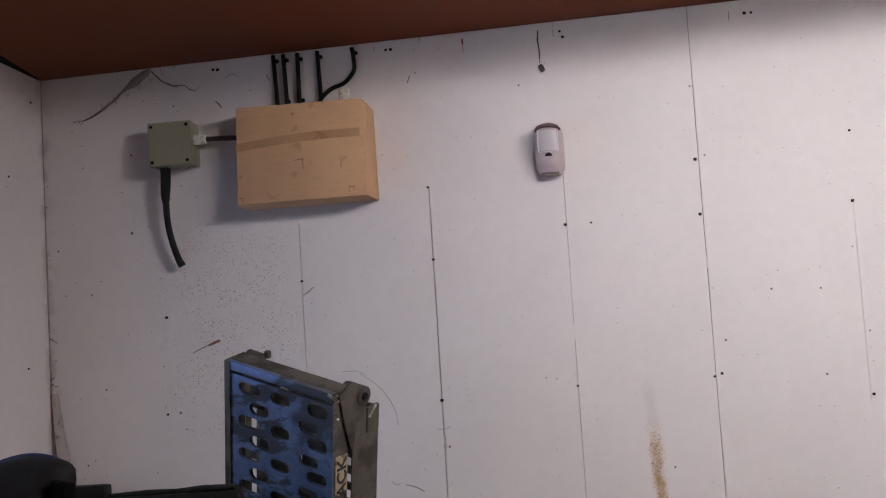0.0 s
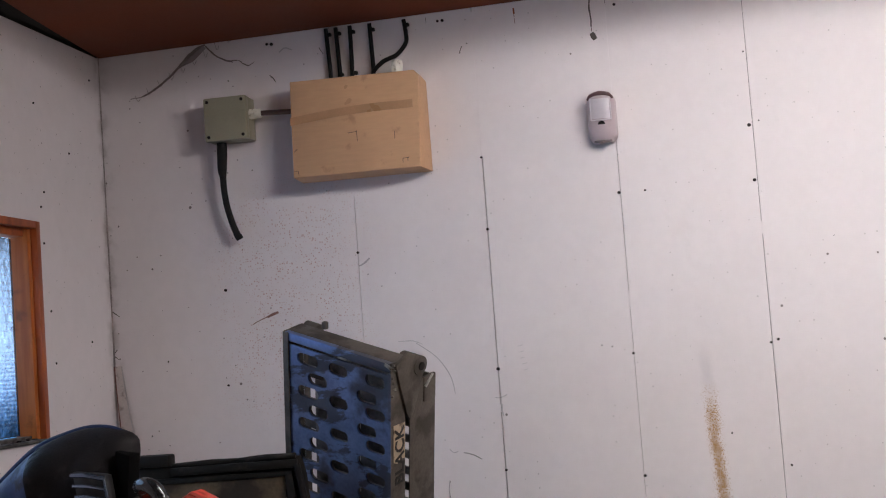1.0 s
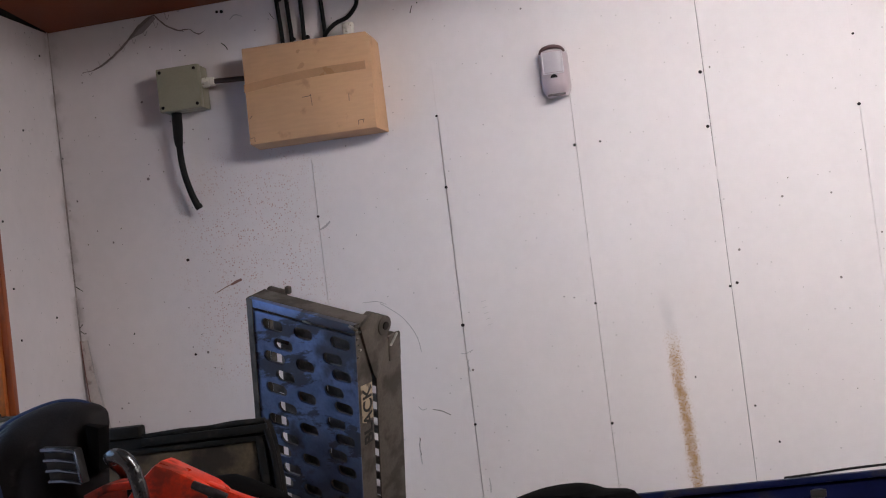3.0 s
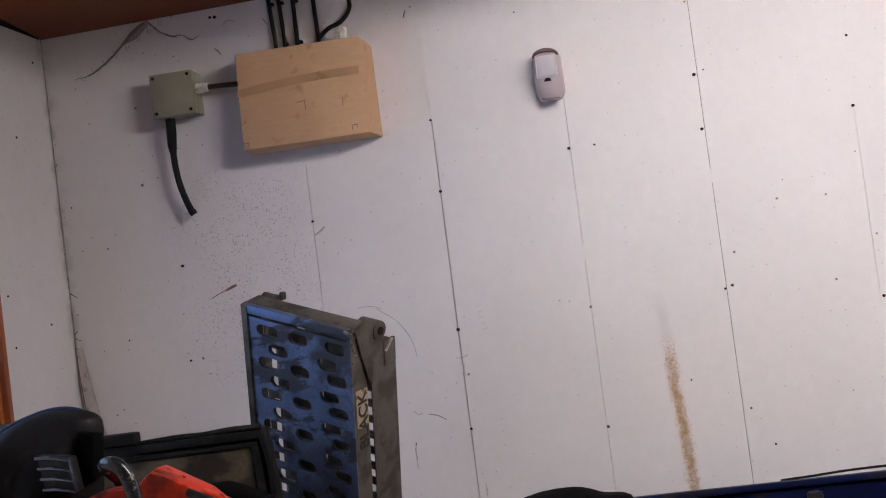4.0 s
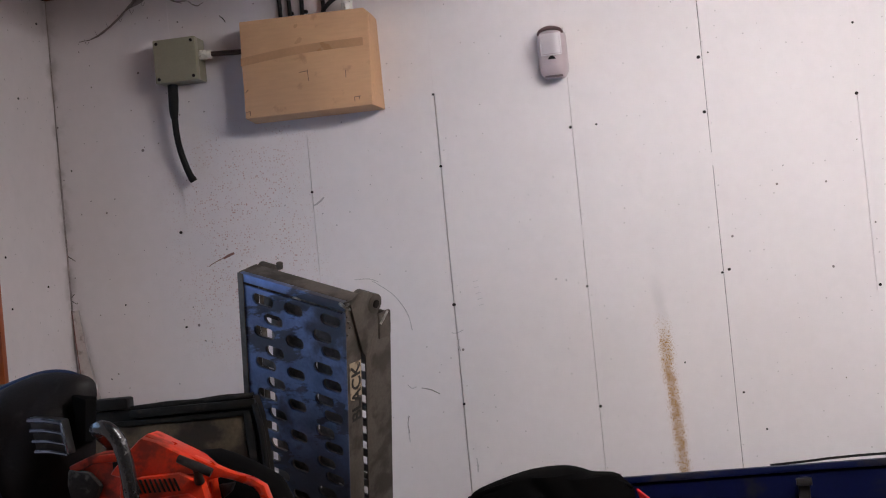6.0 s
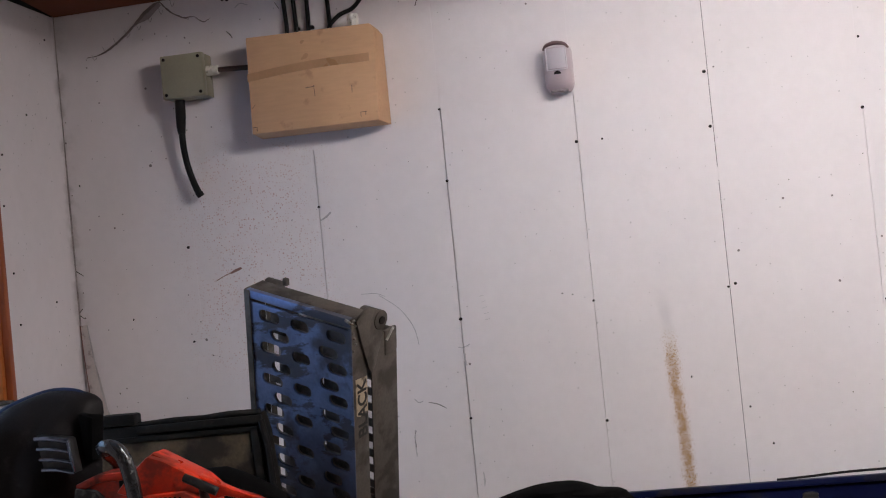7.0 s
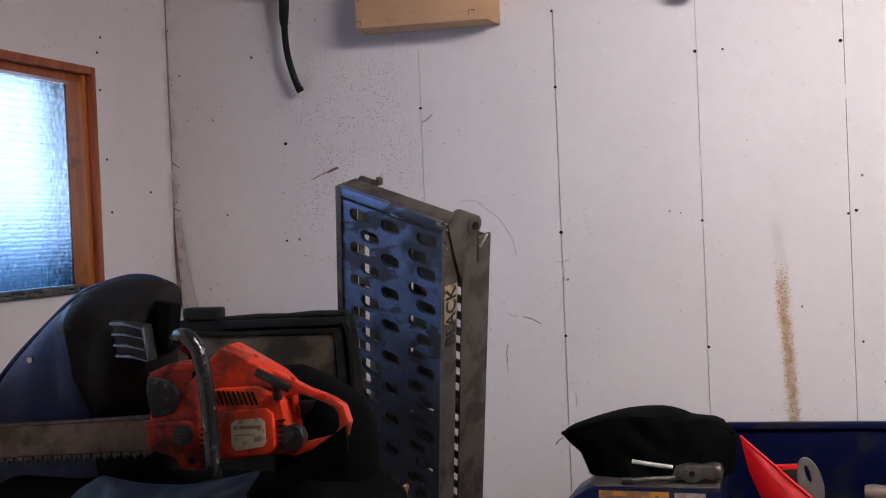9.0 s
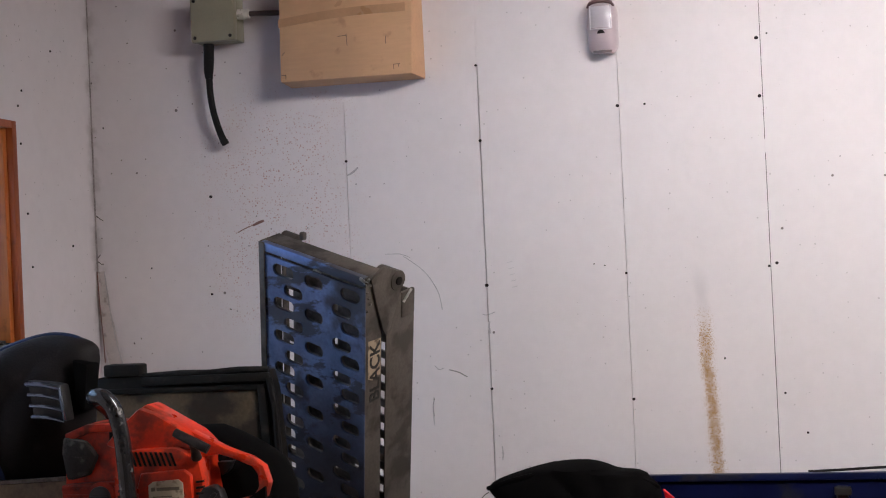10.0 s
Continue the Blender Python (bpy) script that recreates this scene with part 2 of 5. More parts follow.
def slotted_steel(name):
    """Metallic steel, the window's blue sheen put into its colour, worn, with brown-grey dirt lying in level smears."""
    g = Graph(name)
    big, fine = g.noise(12.0), g.noise(160.0, 3.0)
    tone = g.math("ADD", g.ramp(big, 0.25, 0.75, 0.78, 1.2), g.ramp(fine, 0.3, 0.7, -0.08, 0.08))
    c = g.mix(1.0, (0.19, 0.25, 0.43), g.vec(tone, tone, tone), "MULTIPLY")
    streak = g.noise(1.0, 6.0, g.vec(g.math("MULTIPLY", g.x, 9.0), g.math("MULTIPLY", g.y, 9.0), g.math("MULTIPLY", g.z, 24.0)), 0.62)
    patch = g.noise(6.5, 5.0)
    d = g.math("MAXIMUM", g.ramp(streak, 0.53, 0.60), g.ramp(patch, 0.50, 0.60))
    # towards the foot the dirt colour also paints the shade from the window
    low = g.ramp(g.math("ADD", g.z, g.math("MULTIPLY", patch, 0.22)), 1.33, 1.50, 1.0, 0.0)
    d = g.math("MAXIMUM", d, g.math("MULTIPLY", low, 0.9))
    d = g.math("MULTIPLY", d, 0.85)
    c = g.mix(d, c, (0.052, 0.046, 0.043))
    g.bump(g.math("ADD", fine, g.math("MULTIPLY", g.math("ADD", big, d), 2.0)), 0.2)
    r = g.math("ADD", g.ramp(big, 0.3, 0.7, 0.37, 0.52), g.math("MULTIPLY", d, 0.2), True)
    return g.done(c, r, g.math("SUBTRACT", 0.85, g.math("MULTIPLY", d, 0.7)))


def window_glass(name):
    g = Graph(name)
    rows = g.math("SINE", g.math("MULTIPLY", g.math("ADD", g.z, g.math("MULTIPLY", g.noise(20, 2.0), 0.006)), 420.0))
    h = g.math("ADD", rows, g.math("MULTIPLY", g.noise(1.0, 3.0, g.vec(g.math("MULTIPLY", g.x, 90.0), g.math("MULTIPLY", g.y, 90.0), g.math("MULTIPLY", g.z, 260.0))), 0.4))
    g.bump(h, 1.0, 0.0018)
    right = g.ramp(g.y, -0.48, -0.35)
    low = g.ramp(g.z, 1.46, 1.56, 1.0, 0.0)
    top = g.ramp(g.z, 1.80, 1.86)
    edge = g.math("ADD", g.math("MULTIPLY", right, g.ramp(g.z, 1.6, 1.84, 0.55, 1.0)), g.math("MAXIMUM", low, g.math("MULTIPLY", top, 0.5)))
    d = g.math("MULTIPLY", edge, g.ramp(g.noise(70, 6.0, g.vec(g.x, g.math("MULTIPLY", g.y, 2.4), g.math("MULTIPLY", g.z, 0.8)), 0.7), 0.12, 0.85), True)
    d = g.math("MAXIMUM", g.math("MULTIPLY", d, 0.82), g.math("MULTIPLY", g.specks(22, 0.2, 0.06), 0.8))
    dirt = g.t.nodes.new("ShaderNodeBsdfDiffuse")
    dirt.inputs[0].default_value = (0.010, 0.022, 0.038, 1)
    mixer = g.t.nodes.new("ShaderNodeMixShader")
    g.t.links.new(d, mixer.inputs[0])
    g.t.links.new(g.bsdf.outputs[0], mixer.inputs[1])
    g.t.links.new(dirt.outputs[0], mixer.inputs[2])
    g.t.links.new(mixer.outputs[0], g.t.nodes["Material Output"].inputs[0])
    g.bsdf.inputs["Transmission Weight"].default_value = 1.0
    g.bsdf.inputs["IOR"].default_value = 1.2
    # Tint dims the bright backdrop seen behind; it isn't the glass's own colour.
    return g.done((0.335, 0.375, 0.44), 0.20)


WALL = wall_paint("wall_paint")
CEILING = surface("brown_hardboard", (0.185, 0.056, 0.027), 0.6, Specular_IOR_Level=0.06, var=0.12, scale=3.0, bump=0.05)
DARKVOID = surface("dark_boarding", (0.02, 0.016, 0.014), 0.9)
CONCRETE = surface("concrete", (0.27, 0.26, 0.25), 0.85, scale=5.0, dirt=(0.08, 0.07, 0.06))
CARD = card("tan_card")
TAPE = surface("brown_tape", (0.43, 0.245, 0.125), 0.35, var=0.08, bump=0.03)
INK = surface("dark_marks", (0.10, 0.065, 0.045), 0.7, var=0.3)
BEIGE = surface("olive_grey_plastic", (0.275, 0.255, 0.185), 0.42, var=0.06, bump=0.04)
WHITE = surface("off_white_plastic", (0.66, 0.63, 0.57), 0.4, var=0.05, bump=0.03, dirt=(0.3, 0.27, 0.22), amount=0.15, dscale=120)
PIRWHITE = surface("sensor_plastic", (0.50, 0.42, 0.45), 0.35, var=0.03, bump=0.02)
LENS = surface("sensor_lens", (0.72, 0.68, 0.72), 0.2, var=0.03, bump=0.02)
BLACKCABLE = surface("black_rubber", (0.008, 0.007, 0.007), 0.6, var=0.3, bump=0.1, Specular_IOR_Level=0.2)
BROWNCABLE = surface("brown_cable", (0.045, 0.025, 0.02), 0.5)
NAIL = surface("dark_nail", (0.014, 0.011, 0.010), 0.7, Specular_IOR_Level=0.15, var=0.4)
STEEL = slotted_steel("blue_grey_steel")
STEELSIDE = surface("grimy_steel", (0.125, 0.106, 0.090), 0.55, 0.5, var=0.2, scale=9, grain=180, bump=0.2, dirt=(0.066, 0.056, 0.048), amount=0.34, dscale=16)
INNERSTEEL = surface("dull_inner_steel", (0.24, 0.22, 0.21), 0.6, 0.3, var=0.25, scale=12, bump=0.2, dirt=(0.09, 0.08, 0.075), amount=0.35, dscale=18)
BRIGHTSTEEL = surface("bright_steel", (0.82, 0.82, 0.80), 0.38, 0.55, var=0.1, bump=0.05)
WELD = surface("bright_steel", (0.42, 0.40, 0.37), 0.35, 0.9, var=0.4, scale=60, bump=0.4)
TAG = surface("tag_paper", (0.42, 0.33, 0.23), 0.6, var=0.12, scale=40, dirt=(0.1, 0.07, 0.05), amount=0.2, dscale=60)
TAGINK = surface("tag_ink", (0.02, 0.017, 0.015), 0.6)
ORANGE = surface("orange_plastic", (0.64, 0.036, 0.009), 0.33, Specular_IOR_Level=0.45, var=0.16, scale=18, bump=0.06, dirt=(0.17, 0.022, 0.012), amount=0.20, dscale=24)
# darker orange with near-black patches, for the lower cover and guard
DARKORANGE = surface("sooty_orange_plastic", (0.36, 0.026, 0.010), 0.5, Specular_IOR_Level=0.3, var=0.2, dirt=(0.05, 0.014, 0.01), amount=0.4, dscale=30)
BLACKPLASTIC = surface("black_plastic", (0.016, 0.015, 0.015), 0.36, var=0.25, bump=0.1, dirt=(0.05, 0.045, 0.04), amount=0.12)
GLOSSBLACK = surface("glossy_black_tube", (0.022, 0.022, 0.024), 0.17, Specular_IOR_Level=0.85, var=0.2, bump=0.06, dirt=(0.16, 0.15, 0.14), amount=0.06, dscale=70)
# Bluish metal on a black clip, painting the window's reflection.
CLIPGLINT = surface("glossy_clip", (0.20, 0.24, 0.32), 0.18, 0.85, var=0.1, bump=0.02)
SOOT = surface("sooty_metal", (0.02, 0.017, 0.016), 0.6, 0.3, var=0.4, scale=40, bump=0.5, dirt=(0.10, 0.09, 0.085), amount=0.2, dscale=50)
LABELINK = surface("faded_label_ink", (0.20, 0.165, 0.12), 0.6)
CREAM = surface("cream_label", (0.50, 0.42, 0.30), 0.45, var=0.08, dirt=(0.2, 0.14, 0.09), amount=0.15, dscale=70)
BARSTEEL = surface("oily_bar_steel", (0.20, 0.145, 0.10), 0.5, 0.25, var=0.22, scale=16, bump=0.15, dirt=(0.06, 0.042, 0.028), amount=0.32, dscale=17)
CHAIN = surface("chain_steel", (0.11, 0.095, 0.085), 0.38, 0.8, var=0.4, scale=80, bump=0.3)
FLAPCLOTH = surface("black_leathercloth", (0.013, 0.011, 0.0115), 0.5, Specular_IOR_Level=0.16, var=0.3, scale=14, grain=420, bump=0.25, dirt=(0.028, 0.026, 0.026), amount=0.12)
# Bluer, paler copy of the flap cloth: window light put into its colour.
NAVY = surface("navy_leathercloth", (0.028, 0.043, 0.105), 0.42, Specular_IOR_Level=0.28, var=0.25, scale=12, grain=420, bump=0.25, dirt=(0.035, 0.033, 0.035), amount=0.15)
# Blue here carries the window light that falls on the folded flap.
VINYL = surface("slate_blue_vinyl", (0.010, 0.013, 0.024), 0.38, Specular_IOR_Level=0.22, var=0.25, scale=16, grain=300, bump=0.25)
BLACKCLOTH = surface("black_cloth", (0.0028, 0.0026, 0.0027), 0.9, Specular_IOR_Level=0.06, var=0.3, scale=10, grain=500, bump=0.1)
LIDFRAME = surface("black_lid_plastic", (0.010, 0.0085, 0.007), 0.6, Specular_IOR_Level=0.2, var=0.3, bump=0.2, dirt=(0.03, 0.025, 0.02), amount=0.2)
LIDPANEL = surface("grimy_lid_panel", (0.095, 0.068, 0.042), 0.62, Specular_IOR_Level=0.25, var=0.3, scale=9, bump=0.15, dirt=(0.016, 0.012, 0.010), amount=0.40, dscale=13)
BLUE = surface("dark_blue_enamel", (0.0008, 0.0028, 0.025), 0.5, Specular_IOR_Level=0.1, var=0.18, scale=8, bump=0.06, dirt=(0.012, 0.012, 0.018), amount=0.2, dscale=14)
BLUERIM = surface("blue_rim_enamel", (0.0014, 0.0045, 0.033), 0.45, Specular_IOR_Level=0.2, var=0.18, dirt=(0.02, 0.018, 0.022), amount=0.2, dscale=20)
BLOCKTOP = surface("greasy_dust", (0.045, 0.034, 0.028), 0.7, var=0.3, scale=25, bump=0.4, dirt=(0.03, 0.026, 0.03), amount=0.3)
YELLOW = surface("orange_sticker", (0.50, 0.20, 0.03), 0.5, var=0.15, scale=40, dirt=(0.17, 0.09, 0.05), amount=0.42, dscale=38)
PALELABEL = surface("faded_label", (0.42, 0.31, 0.26), 0.5, var=0.15, dirt=(0.22, 0.13, 0.11), amount=0.35, dscale=50)
RED = surface("red_plastic", (0.74, 0.010, 0.016), 0.45, var=0.08, bump=0.03)
GREY = surface("grey_rubber", (0.13, 0.118, 0.108), 0.5, var=0.12)
CHROME = surface("chrome", (0.62, 0.60, 0.58), 0.16, 1.0, var=0.1)
TOOLSTEEL = surface("dull_tool_steel", (0.17, 0.155, 0.14), 0.36, 0.8, var=0.3, scale=50, bump=0.3)
HANDLEWOOD = wood("old_handle_wood", (0.07, 0.05, 0.04), (0.21, 0.155, 0.12), 0.55, "x")
SCRAPWOOD = wood("brown_scrap_wood", (0.12, 0.055, 0.03), (0.26, 0.13, 0.07), 0.6, "x")
FRAMEWOOD = wood("orange_varnished_wood", (0.37, 0.090, 0.020), (0.53, 0.155, 0.036), 0.38)
# Red-brown, darker copy of the frame wood for its less lit faces.
CASINGWOOD = wood("red_brown_varnished_wood", (0.26, 0.055, 0.014), (0.42, 0.100, 0.024), 0.4)
ROOMWOOD = wood("dark_wall_boarding", (0.10, 0.065, 0.045), (0.17, 0.115, 0.08), 0.8)
BENCHWOOD = wood("bench_wood", (0.16, 0.10, 0.06), (0.26, 0.17, 0.10), 0.6, "x")
WEB = surface("dusty_cobweb", (0.20, 0.165, 0.16), 0.95, bump=0.5)
PAPER = surface("peeling_tape", (0.58, 0.52, 0.50), 0.7, var=0.1, dirt=(0.3, 0.25, 0.23), amount=0.15, dscale=50)
SILLDIRT = surface("dirty_sill", (0.10, 0.09, 0.085), 0.8, var=0.4, scale=40, bump=0.5, dirt=(0.03, 0.028, 0.026), amount=0.45, dscale=45)
LIGHTWHITE = surface("white_enamel", (0.75, 0.75, 0.73), 0.4)


# ---- geometry helpers ----
def solid(name, bm, material, smooth=30):
    bmesh.ops.recalc_face_normals(bm, faces=bm.faces)
    me = bpy.data.meshes.new(name)
    bm.to_mesh(me)
    bm.free()
    me.materials.append(material)
    if smooth:
        for p in me.polygons:
            p.use_smooth = True
        me.set_sharp_from_angle(angle=radians(smooth))
    return me


def part(name, bm, material, parent, label="", smooth=30):
    ob = new(name, solid(name, bm, material, smooth))
    ob.parent = parent
    return tagged(ob, label)


def thing(name, where, label, category, group="", kind=""):
    ob = new(name)
    ob.empty_display_size = 0.05
    ob.matrix_world = where if isinstance(where, Matrix) else Matrix.Translation(where)
    return tagged(ob, label, category, group, kind)


def box(lo, hi, bevel=0.0, bm=None):
    bm = bm or bmesh.new()
    r = bmesh.ops.create_cube(bm, size=1.0)
    for v in r["verts"]:
        v.co = Vector([(lo[i] + hi[i]) / 2 + v.co[i] * (hi[i] - lo[i]) for i in range(3)])
    if bevel:
        es = {e for v in r["verts"] for e in v.link_edges}
        bmesh.ops.bevel(bm, geom=list(es), offset=bevel, segments=2, profile=0.6, affect="EDGES")
    return bm


def prism(pts, y0, y1, bevel=0.0, holes=(), bm=None, taper=1.0):
    """A plate with the outline pts in x and z, in centimetres, from depth y0 to y1 in metres; y0 is the front."""
    b2 = bmesh.new()
    edges = []
    for loop in (pts, *holes):
        vs = [b2.verts.new((x / 100, y1, z / 100)) for x, z in loop]
        edges += [b2.edges.new((vs[i], vs[(i + 1) % len(vs)])) for i in range(len(vs))]
    if holes:
        bmesh.ops.triangle_fill(b2, use_beauty=True, use_dissolve=False, edges=edges)
    else:
        b2.faces.new(b2.verts)
    rim = set(b2.edges)
    faces = list(b2.faces)
    ext = bmesh.ops.extrude_face_region(b2, geom=faces)
    front = [g for g in ext["geom"] if isinstance(g, bmesh.types.BMVert)]
    cx = sum(v.co.x for v in front) / len(front)
    cz = sum(v.co.z for v in front) / len(front)
    for v in front:
        v.co = Vector((cx + (v.co.x - cx) * taper, y0, cz + (v.co.z - cz) * taper))
    bmesh.ops.recalc_face_normals(b2, faces=b2.faces)
    if bevel:
        sharp = [e for e in b2.edges if len(e.link_faces) == 2 and e.calc_face_angle() > 0.6 and e.calc_length() > bevel * 1.2]
        bmesh.ops.bevel(b2, geom=sharp, offset=bevel, segments=2, profile=0.6, affect="EDGES", clamp_overlap=True)
    if bm is None:
        return b2
    tmp = bpy.data.meshes.new("t")
    b2.to_mesh(tmp)
    b2.free()
    bm.from_mesh(tmp)
    bpy.data.meshes.remove(tmp)
    return bm


def smooth_line(pts, n=6):
    out = []
    p = [Vector(q) for q in pts]
    for i in range(len(p) - 1):
        a, b, c, d = p[max(i - 1, 0)], p[i], p[i + 1], p[min(i + 2, len(p) - 1)]
        for k in range(n):
            s = k / n
            out.append(0.5 * ((2 * b) + (c - a) * s + (2 * a - 5 * b + 4 * c - d) * s * s + (3 * b - a - 3 * c + d) * s ** 3))
    return out + [p[-1]]


def tube(pts, r, seg=10, n=6, bm=None, flat=1.0):
    """A round bar along a smooth line; r is one radius or one for each given point."""
    bm = bm or bmesh.new()
    line = smooth_line(pts, n)
    rs = [r] * len(line) if not isinstance(r, (list, tuple)) else [np.interp(i / n, range(len(r)), r) for i in range(len(line))]
    rings = []
    up = Vector((0.13, 0.9, 0.4)).normalized()
    for i, p in enumerate(line):
        d = (line[min(i + 1, len(line) - 1)] - line[max(i - 1, 0)]).normalized()
        a = d.cross(up).normalized()
        b = d.cross(a)
        rings.append([bm.verts.new(p + (a * math.cos(k * math.tau / seg) + b * math.sin(k * math.tau / seg) * flat) * rs[i]) for k in range(seg)])
    for q, w in zip(rings, rings[1:]):
        for k in range(seg):
            bm.faces.new((q[k], q[(k + 1) % seg], w[(k + 1) % seg], w[k]))
    bm.faces.new(rings[0])
    bm.faces.new(rings[-1])
    return bm


def disc(c, r, depth, seg=20, bevel=0.0, axis="y", bm=None):
    """A round slab centred at c, along an axis."""
    bm = bm or bmesh.new()
    m = {"y": Matrix.Rotation(radians(90), 4, "X"), "x": Matrix.Rotation(radians(90), 4, "Y"), "z": Matrix()}[axis]
    q = bmesh.ops.create_cone(bm, cap_ends=True, segments=seg, radius1=r, radius2=r, depth=depth, matrix=Matrix.Translation(c) @ m)
    if bevel:
        es = [e for e in {e for v in q["verts"] for e in v.link_edges} if e.calc_face_angle(0) > 1.0]
        bmesh.ops.bevel(bm, geom=es, offset=bevel, segments=2, profile=0.6, affect="EDGES")
    return bm


def puffy(rows, depth, back, folds=0.01, freq=9.0, seed=0.0, n=44, m=36, power=2.4, peak=0.0, crest=None):
    """A stuffed cloth form: rows of (height, left, right) in centimetres, a bulging front of some depth and a flatter back."""
    hs = [r[0] for r in rows]
    bm = bmesh.new()
    rings = []
    for i in range(n + 1):
        s = 0.5 - 0.5 * math.cos(math.pi * i / n)
        h = hs[0] + (hs[-1] - hs[0]) * s
        xl, xr = np.interp(h, hs, [r[1] for r in rows]), np.interp(h, hs, [r[2] for r in rows])
        end = min(1.0, 3.2 * math.sqrt(max(1e-4, (hs[-1] - h) / (hs[-1] - hs[0]))))
        if crest is not None:
            peak = min(0.9, max(0.06, (crest - xl) / (xr - xl)))
        ring = []
        for side in (0, 1):
            for k in range(m + (0 if side else 1)):
                u = k / m if side == 0 else 1 - k / m
                if side and k == 0:
                    continue
                x = xl + (xr - xl) * u
                b = max(0.0, 1 - abs(2 * u - 1) ** power) ** 0.5 * end
                if peak and side == 0:
                    b = b * 0.35 + 0.65 * max(0.0, min(u / peak, (1 - u) / (1 - peak))) ** 0.8 * end
                p = Vector((x / 100, 0, h / 100))
                w = noise.noise((p.x * freq + seed, seed, p.z * freq * 0.6)) + 0.7 * (0.5 - 2 * abs(noise.noise((p.x * freq * 1.6 + p.z * freq * 0.7, seed + 3, p.z * freq * 1.1))))
                y = -depth * b if side == 0 else back * b
                ring.append(bm.verts.new((p.x, y + folds * w * b, p.z)))
        rings.append(ring)
    c = len(rings[0])
    for a, b in zip(rings, rings[1:]):
        for k in range(c):
            bm.faces.new((a[k], a[(k + 1) % c], b[(k + 1) % c], b[k]))
    bm.faces.new(rings[0])
    bm.faces.new(rings[-1])
    return bm


def oval(cx, cz, w, h, n=14, slot=False):
    """An outline in centimetres: an ellipse, or a slot with round ends."""
    out = []
    for i in range(n):
        a = math.tau * i / n
        if slot:
            r = h / 2
            out.append((cx + math.copysign(max(w / 2 - r, 0), math.cos(a)) + r * math.cos(a), cz + r * math.sin(a)))
        else:
            out.append((cx + w / 2 * math.cos(a), cz + h / 2 * math.sin(a)))
    return out


# ---- the room ----
def structure(name, bm, material, label, smooth=0):
    return tagged(new(name, solid(name, bm, material, smooth)), label, name.split("_")[0], kind="structure")


WX = -0.015  # face of the west wall
TOP = 2.25   # underside of the ceiling boards
wall_north = structure("wall_north", box((WX - 0.1, 0.014, 0), (4.0, 0.12, 2.42)), DARKVOID, "white-painted boarded wall with open vertical joints")
W0, W1, Z0, Z1 = -1.12, -0.304, 1.454, 1.870  # window opening in the west wall
WT = 0.055  # thickness of the west wall
ww = box((WX - WT, -4.2, 0), (WX, 0.0, Z0))
box((WX - WT, -4.2, Z1), (WX, 0.0, 2.246), bm=ww)
box((WX - WT, -4.2, Z0), (WX, W0, Z1), bm=ww)
box((WX - WT, W1, Z0), (WX, 0.0, Z1), bm=ww)
# dark block over the wall, painting the gap beside the ceiling black
structure("roof_plate", box((WX - WT, -4.2, 2.2465), (WX - 0.002, 0.0, 2.419)), DARKVOID, "dark strip standing in for shade in the ceiling gap")
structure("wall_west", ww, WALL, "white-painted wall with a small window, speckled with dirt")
# unseen walls close the room, made dark so little light bounces back
structure("wall_east", box((4.0, -4.2, 0), (4.1, 0.12, 2.42)), ROOMWOOD, "plain dark wall added out of view")
structure("wall_south", box((WX - 0.1, -4.3, 0), (4.1, -4.2, 2.42)), ROOMWOOD, "plain dark wall added out of view")
structure("floor", box((WX - 0.1, -4.3, -0.1), (4.1, 0.12, 0.0)), CONCRETE, "bare grey concrete floor")
ceil = bmesh.new()
SLOT = (-0.72, -1.35)  # lamp hangs in an unseen strip, added so its edge shades the wall top
for plan in (((WX + 0.006, -0.007), (4.0, -0.007), (4.0, SLOT[0]), (0.068, SLOT[0]), (0.030, -0.41)), ((0.147, SLOT[1]), (4.0, SLOT[1]), (4.0, -4.2), (0.50, -4.2))):
    low = [ceil.verts.new((a, b, TOP - 0.005 + 0.016 * a)) for a, b in plan]
    high = [ceil.verts.new(v.co + Vector((0, 0, 0.012))) for v in low]
    ceil.faces.new(low)
    ceil.faces.new(high)
    for i in range(len(low)):
        j = (i + 1) % len(low)
        ceil.faces.new((low[i], low[j], high[j], high[i]))
structure("ceiling", ceil, CEILING, "brown hardboard ceiling with a dark gap along one edge")
structure("roof_deck", box((WX - 0.1, -4.3, 2.42), (4.1, 0.12, 2.5)), DARKVOID, "dark boarding above the ceiling")

# ---- ceiling lamps, out of view; the flat panel is an added fill ----
TUBE = glow("lit_tube", (1.0, 0.950, 0.944), TUBE_LIGHT)
PANEL = glow("lit_diffuser", (1.0, 0.950, 0.944), PANEL_LIGHT)


def tube_lamp(where, length, material, drop):
    """A batten lamp; where is the tube's middle, drop the gap up to the ceiling."""
    lamp = thing("fluorescent_lamp", where, "white batten lamp with one bare lit tube", "ceiling lamp", "ceiling lamps")
    part("housing", box((-length / 2, -0.034, 0.018), (length / 2, 0.034, 0.028), 0.003), LIGHTWHITE, lamp)
    for s in (-1, 1):
        part("socket", box((s * length / 2 - 0.02, -0.015, -0.015), (s * length / 2 + 0.02, 0.015, 0.0175), 0.003), LIGHTWHITE, lamp)
        part("hanger", box((s * length / 3 - 0.01, -0.01, 0.0285), (s * length / 3 + 0.01, 0.01, drop), 0.001), LIGHTWHITE, lamp)
    part("tube", disc((0, 0, 0), 0.013, length - 0.04, 16, 0, "x"), material, lamp, "lit glass tube")
    return lamp


tube_lamp((1.66, -0.98, 2.299), 1.2, TUBE, 0.121)
